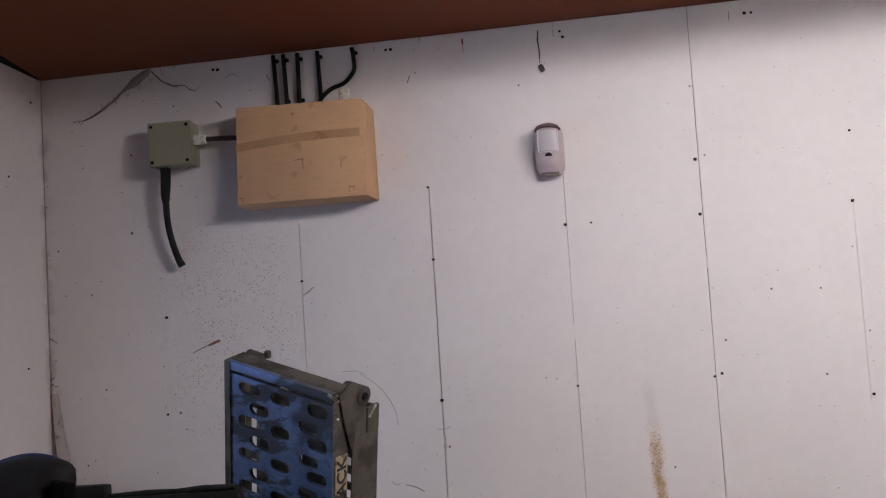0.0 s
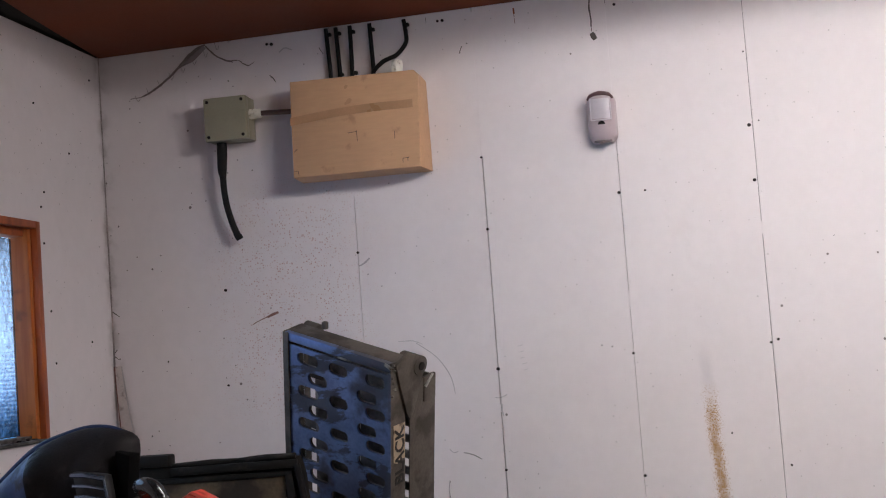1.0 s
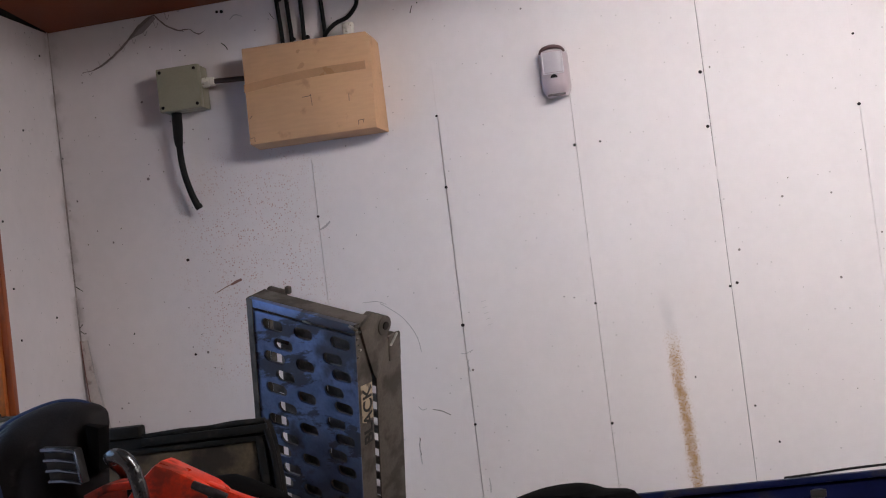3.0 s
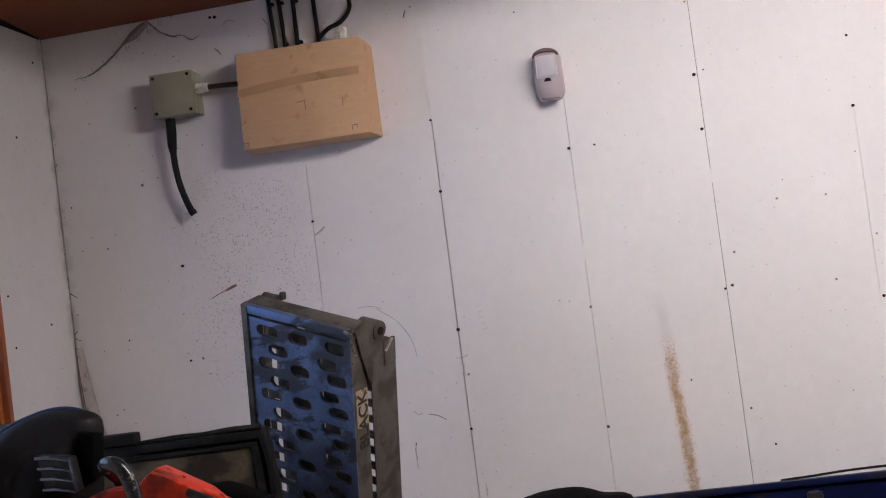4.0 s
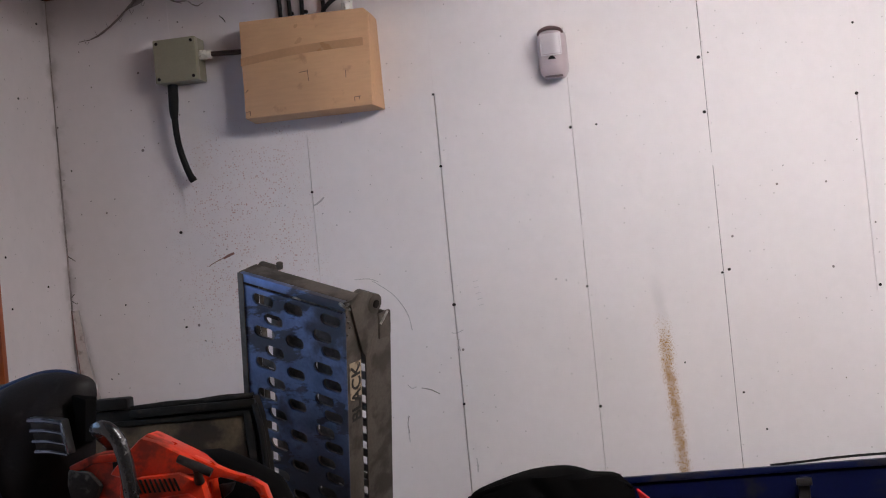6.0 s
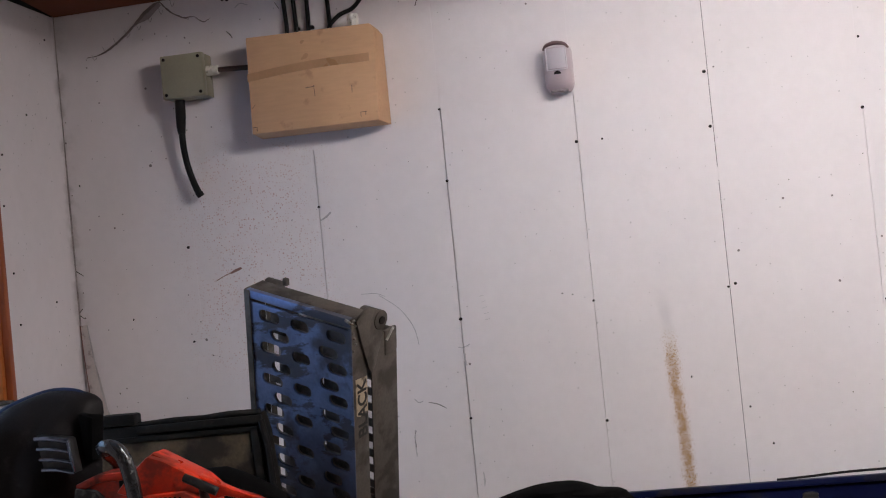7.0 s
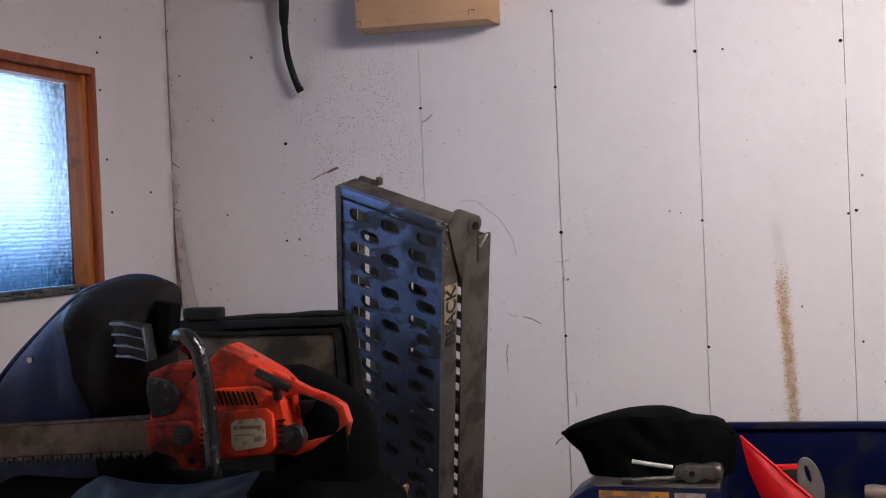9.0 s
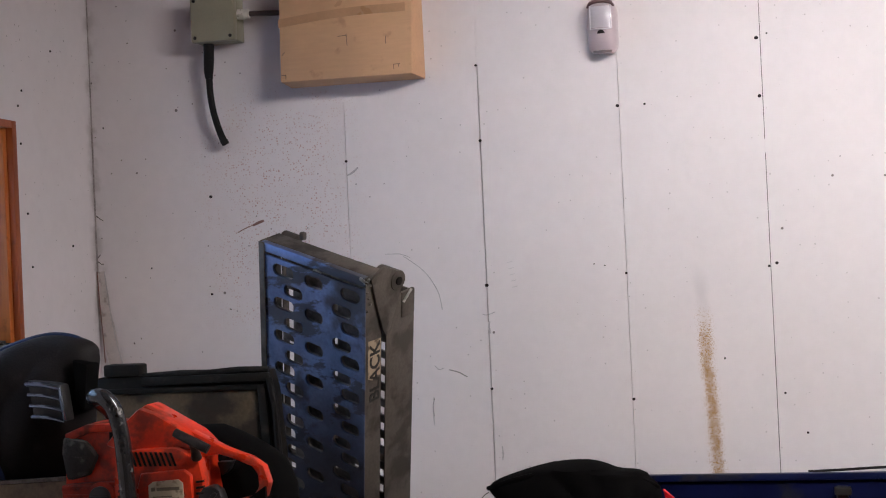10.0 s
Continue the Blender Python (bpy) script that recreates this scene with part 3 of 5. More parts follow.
# added fill, no known lamp: evens out the light down the wall
flat = thing("ceiling_panel_lamp", (1.82, -1.21, 2.238), "flat glowing panel added as fill light", "ceiling lamp")
part("diffuser", box((-0.5, -0.10, 0.0), (0.5, 0.10, 0.034), 0.005), PANEL, flat, "glowing face of the fill panel")
part("tray", box((-0.52, -0.115, 0.0345), (0.52, 0.115, 0.060), 0.002), LIGHTWHITE, flat)
for x in (-0.4, 0.4):
    part("hanger", box((x - 0.012, -0.012, 0.0605), (x + 0.012, 0.012, 0.179), 0.001), LIGHTWHITE, flat)

# ---- boards, fillers and nails of the north wall ----
JOINTS = ((-0.02, 0.0), (0.255, 0.0004), (0.529, 0.0013), (0.800, 0.0020), (1.070, 0.0009), (1.335, 0.0012), (1.618, 0.0008), (1.89, 0.002), (2.16, 0.002), (2.43, 0.002), (4.0, 0.0))
for (xa, ga), (xb, gb) in zip(JOINTS, JOINTS[1:]):
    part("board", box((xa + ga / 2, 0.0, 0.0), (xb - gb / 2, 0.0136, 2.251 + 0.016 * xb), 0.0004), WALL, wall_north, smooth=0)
for x, za, zb in ((0.800, 1.955, 2.2505), (1.070, 2.055, 2.2505), (0.529, 1.9, 2.2505), (1.618, 1.865, 2.2505), (1.618, 0.0, 1.48), (0.255, 0, 2.2505), (1.070, 1.63, 1.66), (0.800, 1.44, 1.455), (1.335, 1.75, 1.775)):
    part("filler", box((x - 0.002, 0.0003, za), (x + 0.002, 0.01, zb)), WALL, wall_north, smooth=0)

nail_mesh = solid("nail", disc((0, 0, 0), 0.0038, 0.003, 10, 0.0008), NAIL)
NAILS = ((0.798, 1.952), (0.800, 1.806), (0.800, 1.526), (0.801, 1.326), (1.067, 1.855), (1.069, 1.538), (1.072, 1.300),
         (1.328, 1.963), (1.347, 1.970), (1.329, 1.855), (1.332, 1.540), (1.346, 1.545), (1.350, 1.305), (1.329, 2.108),
         (1.617, 1.858), (1.623, 1.994), (1.624, 1.489), (1.118, 1.855), (0.529, 1.782), (0.241, 1.728), (0.235, 1.531),
         (0.364, 2.234), (0.374, 2.233), (0.729, 2.240), (0.739, 2.240), (1.083, 2.243), (1.088, 2.231), (1.445, 2.243), (1.458, 2.243), (1.387, 1.231))
SMALL = ((1.350, 1.305), (1.387, 1.231), (1.347, 1.970), (1.118, 1.855), (1.329, 2.108))
for i, (x, z) in enumerate(NAILS):
    ob = new("nail", nail_mesh)
    ob.parent = wall_north
    k = (0.62 + 0.28 * ((i * 7) % 5) / 4) * (0.6 if (x, z) in SMALL else 1.0)
    ob.matrix_basis = Matrix.Translation((x, -0.0005, z)) @ Matrix.Diagonal((k * 1.1, 1, k, 1))
SPECKS = ((0.253, 1.571), (0.274, 1.499), (0.061, 1.437), (0.106, 1.589), (0.318, 1.625), (1.029, 1.554), (1.387, 1.232), (1.244, 1.372), (1.609, 1.77), (1.009, 1.558), (0.275, 2.166), (0.012, 1.882), (1.467, 1.735), (0.786, 2.187))
for i, (x, z) in enumerate(SPECKS):
    ob = new("paint_speck", nail_mesh)
    ob.parent = wall_north
    k = 0.24 + 0.16 * ((i * 5) % 4) / 3
    ob.matrix_basis = Matrix.Translation((x, 0.0004, z)) @ Matrix.Rotation(0.7 * i, 4, "Y") @ Matrix.Diagonal((k * 1.5, 1, k, 1))
wall_west = bpy.data.objects["wall_west"]
for y, z in ((-0.16, 2.02), (-0.10, 1.64), (-0.30, 2.10), (-0.275, 1.93), (-0.29, 1.90), (-0.285, 1.83), (-0.27, 1.70), (-0.26, 1.60), (-0.47, 2.17), (-0.05, 2.19)):
    ob = new("nail", nail_mesh)
    ob.parent = wall_west
    ob.matrix_basis = Matrix.Translation((WX + 0.0005, y, z)) @ Matrix.Rotation(radians(90), 4, "Z") @ Matrix.Diagonal((0.55, 1, 0.6, 1))


def mark(pts, width, material, name="scuff_mark"):
    """A thin scratch, drip or pencil line lying on the north wall; points in centimetres, width in metres."""
    n = len(pts)
    ws = [width * (0.35 + 0.65 * math.sin(math.pi * (i + 0.6) / (n + 0.2))) for i in range(n)]
    bm = tube([(x / 100, -0.0002, z / 100) for x, z in pts], [w / 2 for w in ws], 6, 5)
    for v in bm.verts:
        v.co.y = max(-0.0007, min(0.0003, v.co.y))
        v.co.x += 0.0006 * noise.noise(v.co * 180)
        v.co.z += 0.0006 * noise.noise(v.co * 180 + Vector((5, 1, 2)))
    return part(name, bm, material, wall_north)


PENCIL = surface("grey_scuff", (0.46, 0.435, 0.445), 0.6)
FAINT = surface("faint_scuff", (0.55, 0.52, 0.53), 0.6)
DRIP = surface("dark_drip", (0.045, 0.03, 0.028), 0.5)
REDDISH = surface("brown_splash", (0.21, 0.10, 0.08), 0.6)
mark([(63.7, 158.9), (67.5, 156.0), (70.2, 152.0), (71.0, 148.2)], 0.0022, PENCIL)
mark([(60.0, 159.5), (63.0, 159.4), (65.0, 158.6)], 0.0016, PENCIL)
mark([(29.5, 165.2), (31.6, 166.2), (33.0, 166.6)], 0.0022, REDDISH, "splash")
mark([(32.8, 166.5), (34.0, 167.0), (35.2, 167.4)], 0.0065, REDDISH, "splash")
mark([(53.0, 175.4), (54.2, 176.0), (55.3, 176.9)], 0.0042, PENCIL)
mark([(71.8, 136.5), (73.6, 136.0), (75.4, 135.0)], 0.0026, surface("dark_scuff", (0.25, 0.23, 0.23), 0.6))
mark([(68.5, 131.2), (68.3, 128.5), (68.4, 125.8)], 0.0032, PENCIL)
mark([(68.7, 131.0), (68.3, 129.6), (68.5, 127.6)], 0.0016, DRIP)
mark([(78.9, 147.0), (80.0, 146.9), (81.4, 147.4)], 0.0024, PENCIL)
mark([(80.3, 145.6), (80.1, 144.6), (80.4, 143.2)], 0.0034, PENCIL)
mark([(81.6, 121.6), (81.7, 120.2), (81.6, 118.8)], 0.0026, PENCIL)
mark([(69.0, 137.4), (69.8, 136.6), (70.7, 136.8)], 0.002, PENCIL)
for k in range(5):
    mark([(84.2 + 0.2 * k, 156.8 - 1.2 * k), (85.2 + 0.2 * k, 157.0 - 1.2 * k)], 0.0014, FAINT)
mark([(-2.3, 171.3), (-1.3, 170.3), (0.3, 169.1)], 0.0024, DRIP)
mark([(-0.6, 162.2), (-1.4, 161.1), (-0.3, 160.1)], 0.0020, DRIP)
mark([(81.2, 112.5), (82.2, 110.0), (83.6, 108.2)], 0.002, DRIP)
mark([(104.0, 225.0), (103.8, 223.0), (104.0, 220.6), (103.9, 219.0)], 0.0034, DRIP, "drip")
mark([(103.9, 217.9), (104.2, 217.2), (104.6, 216.5)], 0.0125, DRIP, "drip")
mark([(104.0, 218.9), (103.9, 218.2)], 0.0018, DRIP, "drip")
mark([(88.6, 224.8), (88.7, 223.6)], 0.0042, surface("rust_spot", (0.24, 0.08, 0.04), 0.7), "splash")
mark([(88.6, 223.6), (88.7, 221.6)], 0.0012, REDDISH, "splash")
mark([(141.5, 225.0), (141.5, 223.0)], 0.0012, DRIP, "drip")
mark([(107.0, 225.0), (107.0, 223.3)], 0.0010, DRIP, "drip")
mark([(70.5, 225.0), (70.5, 223.8)], 0.0010, DRIP, "drip")
mark([(36.6, 216.8), (37.4, 216.0), (37.8, 215.2)], 0.0028, DRIP, "splash")
mark([(39.0, 221.4), (40.2, 222.2), (41.8, 221.6)], 0.0030, PENCIL)
mark([(47.6, 221.4), (48.4, 220.0)], 0.0018, DRIP, "splash")
mark([(77.5, 218.2), (76.9, 216.8)], 0.0022, DRIP, "splash")

# peeling tape in the corner, and the dark crease above it
tape = thing("corner_tape", (WX, -0.004, 1.36), "pale peeling tape strip hanging in the wall corner", "tape")
bm = bmesh.new()
prism([(0.2, 22.6), (1.9, 22.8), (3.0, 14.0), (5.2, 3.0), (2.4, 2.6), (0.9, 9.0)], -0.0016, -0.0002, 0, (), bm)
part("strip", bm, PAPER, tape)
part("edge", tube([(0.003, -0.003, 0.227), (0.006, -0.003, 0.16), (0.011, -0.003, 0.085), (0.013, -0.003, 0.04)], 0.0013, 6), REDDISH, tape, "brown dirty edge")
part("fold", tube([(0.019, -0.003, 0.226), (0.028, -0.003, 0.15), (0.040, -0.003, 0.08), (0.053, -0.003, 0.03)], 0.0011, 6), PENCIL, tape)
crease = structure("trim_corner", tube([(WX + 0.002, -0.002, z) for z in (1.58, 1.7, 1.85, 2.0, 2.12, 2.25)], [0.002, 0.0016, 0.002, 0.0012, 0.0014, 0.0010], 6), surface("corner_grime", (0.42, 0.37, 0.36), 0.8, var=0.4, scale=30), "dirty caulked seam in the wall corner")

# ---- the window ----
win = thing("window_1", (WX, W1, Z0), "small window with orange varnished frame and grimy rippled glass", "window", kind="structure")
L = W1 - W0
H = Z1 - Z0


def win_box(name, lo, hi, material, bev=0.0015, label=""):
    return part(name, box(lo, hi, bev), material, win, label)


win_box("casing", (-0.05, -0.016, 0.0), (0.004, 0.0, H), CASINGWOOD, 0.002, "varnished upright, painted darker as the less lit side")
win_box("casing", (-0.05, -L, 0.0), (0.004, -L + 0.016, H), CASINGWOOD)
win_box("casing", (-0.05, -L + 0.016, H - 0.014), (0.004, -0.016, H), CASINGWOOD)
win_box("sash_stile", (-0.048, -0.030, 0.007), (-0.008, -0.0162, H - 0.0142), FRAMEWOOD)
win_box("sash_stile", (-0.045, -L + 0.0162, 0.007), (-0.008, -L + 0.036, H - 0.0142), FRAMEWOOD)
win_box("sash_rail", (-0.045, -L + 0.0362, H - 0.030), (-0.012, -0.0362, H - 0.0142), CASINGWOOD)
win_box("sash_rail", (-0.045, -L + 0.0362, 0.007), (-0.014, -0.0362, 0.014), SILLDIRT)
sill = part("window_sill", box((-0.05, -L + 0.016, 0.0), (0.006, -0.016, 0.0068), 0.002), SILLDIRT, win, "dark sill covered with dirt")
for i in range(46):
    y = -0.03 - 0.5 * random.random()
    s = 0.0022 + 0.004 * random.random() ** 2
    b = bmesh.new()
    bmesh.ops.create_icosphere(b, subdivisions=1, radius=s)
    for v in b.verts:
        v.co = Vector((v.co.x * 0.8, v.co.y * 1.6, v.co.z * 0.6)) + Vector((-0.006 + 0.01 * random.random() - 0.005, y, 0.0068 + s * 0.4))
    part("debris", b, SILLDIRT if i % 3 else NAIL, sill)
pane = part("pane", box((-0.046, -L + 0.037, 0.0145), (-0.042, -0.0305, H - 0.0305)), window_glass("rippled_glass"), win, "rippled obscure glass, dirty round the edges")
# daylight skips the tinted pane and reaches the room at full strength
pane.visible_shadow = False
sheet = new("backdrop", solid("backdrop", box((-0.36, W0 - 0.25, Z0 - 0.25), (-0.35, W1 + 1.0, Z1 + 0.25)), daylight_sheet("overcast_daylight"), 0))
tagged(sheet, "pale blue daylight outside the window", "backdrop", kind="structure")

# cobweb under the ceiling
web = thing("cobweb", (0.228, -0.003, 2.2495), "dark dusty cobweb strands hanging below the ceiling", "cobweb")
part("strand", tube([(-0.172, 0, -0.100), (-0.132, -0.002, -0.093), (-0.082, -0.004, -0.064), (-0.042, -0.004, -0.030), (0.0, -0.002, -0.002)], [0.0006, 0.0016, 0.0026, 0.0034, 0.0018], 6), WEB, web)
part("strand", tube([(0.0, -0.002, -0.002), (0.018, -0.004, -0.022), (0.027, -0.002, -0.030), (0.051, -0.004, -0.043), (0.072, -0.002, -0.043), (0.092, 0, -0.056), (0.108, 0, -0.050)], [0.0014, 0.0018, 0.0012, 0.0018, 0.0009, 0.0011, 0.0005], 6), WEB, web)
part("strand", tube([(-0.005, -0.002, -0.003), (-0.030, -0.003, -0.016), (-0.060, -0.003, -0.044), (-0.088, -0.003, -0.066)], [0.001, 0.002, 0.0018, 0.0006], 6), WEB, web)
for q in ([(-6.5, -4.6), (-0.2, -0.2), (0.4, -1.0), (-2.6, -3.4)],):
    part("film", prism(q, -0.0036, -0.003), surface("thin_web", (0.30, 0.265, 0.26), 0.9), web)

for strand in web.children:
    for v in strand.data.vertices:
        v.co += 0.0016 * noise.noise_vector(v.co * 95) + 0.0012 * noise.noise_vector(v.co * 300)
        v.co.y = min(v.co.y, 0.0015)
    strand.data.update()
for i in range(9):
    a = -0.16 + 0.026 * i
    part("thread", tube([(a, -0.002, -0.10 + abs(a + 0.17) * 0.55), (a + 0.006, -0.003, -0.112 + abs(a + 0.17) * 0.5), (a + 0.011, -0.002, -0.106 + abs(a + 0.17) * 0.52)], 0.0004, 5), WEB, web)

# ---- things on the north wall ----
# tan box
bx = thing("electrical_box", (0.565, 0.0, 1.934), "tan card-clad electrical box with a brown tape stripe", "electrical box")
cover = prism([(-14.2, 0.0), (13.3, -0.1), (13.2, 18.3), (12.3, 19.6), (-13.8, 19.9)], -0.075, -0.0008, 0, ())
for v in cover.verts:
    if v.co.y < -0.04:
        v.co.x = {True: v.co.x - 0.010, False: v.co.x + 0.003}[v.co.x > 0] + (0.009 if v.co.x > 0 and v.co.z > 0.1 else 0)
        v.co.z += 0.003 if v.co.z < 0.05 else 0
bmesh.ops.bevel(cover, geom=cover.edges[:], offset=0.0025, segments=2, profile=0.6, affect="EDGES")
part("cover", cover, CARD, bx)
arc = []
for i in range(25):
    u = i / 24
    arc.append((-13.85 + u * 25.4, 11.7 + 1.1 * math.sin(math.pi * min(1, u * 1.15) * 0.62) + 0.2 * u))
part("tape_strip", prism([(x, z - 0.83) for x, z in arc] + [(x, z + 0.83) for x, z in reversed(arc)], -0.0757, -0.0745), TAPE, bx, "brown adhesive tape")
for name, a, b in (("cut_line", (-0.0205, 0.083), (-0.0015, 0.0842)), ("cut_line", (-0.003, 0.087), (-0.0018, 0.064)), ("cut_line", (0.088, 0.021), (0.088, 0.012)), ("cut_line", (0.0885, 0.0212), (0.101, 0.0218)), ("cut_line", (0.098, 0.0215), (0.098, 0.015)),
                   ("cut_line", (-0.128, 0.017), (-0.128, 0.008)), ("cut_line", (-0.137, 0.016), (-0.129, 0.0165)), ("cut_line", (0.075, 0.077), (0.0745, 0.062)), ("cut_line", (-0.134, 0.055), (-0.128, 0.061))):
    part(name, tube([(a[0], -0.0752, a[1]), (b[0], -0.0752, b[1])], 0.0006, 6, 2), INK, bx)
for cx, cz, r in ((-0.014, 0.147, 0.0055), (-0.020, 0.143, 0.003), (-0.019, 0.176, 0.004)):
    b = disc((cx, -0.0751, cz), r, 0.0005, 14)
    for v in b.verts:
        v.co.x += 0.002 * noise.noise(v.co * 200)
        v.co.z += 0.25 * (v.co.x - cx)
    part("stain", b, TAPE, bx)
gl = part("cable_gland", disc((0.083, -0.045, 0.205), 0.0115, 0.016, 8, 0.001, "z"), WHITE, bx, "white plastic cable gland")
part("dome", disc((0.083, -0.045, 0.2175), 0.0120, 0.015, 16, 0.0055, "z"), WHITE, gl)

# cables above the box
for i, (xa, xb) in enumerate(((0.495, 0.500), (0.516, 0.520), (0.546, 0.546), (0.588, 0.591))):
    cb = thing("cable", (xb, -0.006, 2.125), "black round cable clipped to the wall above the box", "cable", "cables above the box")
    part("sheath", tube([(0, -0.012, 0), (0, -0.004, 0.03), ((xa - xb) * 0.6, -0.001, 0.08), (xa - xb, -0.001, 0.125)], 0.0045, 10), BLACKCABLE, cb)
    for z in ((0.112, 0.026) if i in (1, 2) else (0.112,)):
        part("clip", box((xa - xb - 0.0035 + (0.006 if z > 0.1 else 0.004), -0.006, z - 0.0035), (xa - xb + 0.0105, 0.0058, z + 0.0035), 0.0025), BLACKCABLE, cb)
cb = thing("cable", (0.592, -0.006, 2.125), "black cable bending from the ceiling to the box", "cable", "cables above the box")
part("sheath", tube([(-0.004, -0.01, 0.0), (0.0, -0.01, 0.022), (0.022, -0.008, 0.042), (0.050, -0.005, 0.053), (0.070, -0.003, 0.076), (0.071, -0.001, 0.100), (0.068, -0.001, 0.125)], 0.0045, 10), BLACKCABLE, cb)
part("clip", box((0.067, -0.006, 0.110), (0.079, 0.0058, 0.117), 0.0025), BLACKCABLE, cb)

# junction box
jb = thing("junction_box", (0.2835, 0.0, 2.032), "olive-grey square plastic junction box on the wall", "junction box")
part("base", box((-0.044, -0.040, 0.0005), (0.045, -0.0008, 0.0885), 0.003), BEIGE, jb)
lid = part("cover", box((-0.0455, -0.060, -0.0005), (0.0455, -0.0405, 0.0895), 0.0035), BEIGE, jb)
for sx in (-1, 1):
    for sz in (0.008, 0.081):
        part("screw", disc((sx * 0.037, -0.0602, sz), 0.0034, 0.003, 12, 0.0006), NAIL, lid, "dark recessed screw")
g1 = part("gland", disc((0.052, -0.033, 0.052), 0.0115, 0.014, 6, 0.001, "x"), WHITE, jb, "white cable gland")
part("nut", disc((0.064, -0.033, 0.052), 0.0092, 0.012, 14, 0.002, "x"), WHITE, g1)
cb = thing("cable", (0.352, -0.033, 2.080), "short dark brown cable between two wall boxes", "cable")
part("sheath", tube([(0.0, 0, 0.004), (0.03, 0.001, 0.003), (0.072, 0.003, 0.001)], 0.0056, 12), BROWNCABLE, cb)
cb = thing("cable_tail", (0.266, -0.033, 1.826), "black cut-off cable hanging out of the junction box", "cable")
part("boot", tube([(-0.002, 0, 0.2045), (-0.003, 0, 0.175), (-0.0045, 0, 0.150), (-0.004, 0, 0.135)], [0.0105, 0.0105, 0.0095, 0.0072], 14), BLACKCABLE, cb, "black rubber boot")
part("sheath", tube([(-0.004, 0, 0.140), (-0.003, 0.0, 0.105), (0.001, 0.002, 0.070), (0.009, 0.006, 0.035), (0.018, 0.010, 0.008)], [0.0068, 0.0066, 0.0066, 0.0068, 0.0074], 14), BLACKCABLE, cb)
part("cut_end", tube([(0.0175, 0.010, 0.011), (0.021, 0.012, 0.003)], [0.0082, 0.0074], 12, 2), BLACKCABLE, cb)

# motion sensor
pir = thing("alarm_sensor", (1.047, 0.0, 1.954), "off-white wall alarm sensor with a rounded lens window", "alarm sensor")
bm = bmesh.new()
seg, lev = 24, 22
rings = []
for j in range(lev + 1):
    s = j / lev
    z = 0.099 * s
    hw = 0.0285 * (1 - max(0, (abs(s - 0.5) * 2 - 0.62) / 0.38) ** 2.2 * (0.42 if s > 0.5 else 0.36))
    dep = 0.050 - 0.012 * abs(s - 0.62) - 0.016 * max(0, (0.28 - s) / 0.28) ** 2 - 0.014 * max(0, (s - 0.86) / 0.14) ** 1.5
    rings.append([bm.verts.new((hw * -math.cos(math.pi * k / seg), -dep * math.sin(math.pi * k / seg) ** 0.55 - 0.0008, z)) for k in range(seg + 1)])
for a, b in zip(rings, rings[1:]):
    for k in range(seg):
        bm.faces.new((a[k], a[k + 1], b[k + 1], b[k]))
    bm.faces.new((a[seg], a[0], b[0], b[seg]))
bm.faces.new(rings[0])
bm.faces.new(rings[-1])
part("housing", bm, PIRWHITE, pir)
bm = bmesh.new()
rr = []
for j in range(9):
    z = 0.052 + 0.040 * j / 8
    rr.append([bm.verts.new((0.0185 * -math.cos(math.pi * (0.04 + 0.92 * k / 14)) * (1.0 - 0.02 * j / 8), -0.0488 - 0.0032 * math.sin(math.pi * k / 14), z)) for k in range(15)])
for a, b in zip(rr, rr[1:]):
    for k in range(14):
        bm.faces.new((a[k], a[k + 1], b[k + 1], b[k]))
bmesh.ops.solidify(bm, geom=bm.faces[:], thickness=-0.003)
part("lens", bm, LENS, pir, "translucent white lens window")
for sx in (-1, 1):
    part("lens_rim", tube([(sx * 0.0196, -0.0480, 0.050), (sx * 0.0196, -0.0490, 0.072), (sx * 0.0190, -0.0470, 0.094)], 0.0014, 8), LENS, pir)
part("lens_rim", tube([(-0.0196, -0.0475, 0.050), (0, -0.052, 0.0495), (0.0196, -0.0475, 0.050)], 0.0013, 8), LENS, pir)
part("indicator", prism([(-0.75, 4.15), (0.75, 4.15), (0.55, 4.55), (0.2, 4.8), (-0.2, 4.8), (-0.55, 4.55)], -0.0508, -0.046, 0.0003), NAIL, pir, "small dark indicator window")
# dark crescent stands in for the shadow along the sensor's bottom
part("base_lip", tube([(-0.017, -0.030, 0.0015), (0, -0.034, 0.0005), (0.017, -0.030, 0.0015)], [0.002, 0.0025, 0.002], 8), surface("sensor_base", (0.14, 0.115, 0.12), 0.5), pir, "dark edge painted for the shade at the bottom")
# brown of this tube paints the shaded hollow under the arched top
part("hood", tube([(-0.0245, -0.036, 0.0935), (-0.017, -0.0445, 0.1000), (0, -0.0475, 0.1030), (0.017, -0.0445, 0.1000), (0.0245, -0.036, 0.0935)], [0.0022, 0.0036, 0.0044, 0.0036, 0.0022], 8), surface("sensor_shade", (0.115, 0.060, 0.062), 0.4), pir, "brown top edge painted for the hood's shading")

for ob in pir.children:
    if ob.name.split(".")[0] in ("lens", "lens_rim", "indicator", "hood"):
        for v in ob.data.vertices:
            v.co.z -= 0.009

# ---- workbench that carries everything ----
BENCH = 0.85
bench = thing("workbench", (0.0, 0.0, 0.0), "plain wooden workbench along the boarded wall", "workbench")
part("top", box((0.0, -1.20, BENCH - 0.04), (2.0, -0.01, BENCH), 0.003), BENCHWOOD, bench)
for x in (0.05, 1.95):
    for y in (-1.13, -0.08):
        part("leg", box((x - 0.035, y - 0.035, 0.0), (x + 0.035, y + 0.035, BENCH - 0.041), 0.003), BENCHWOOD, bench)

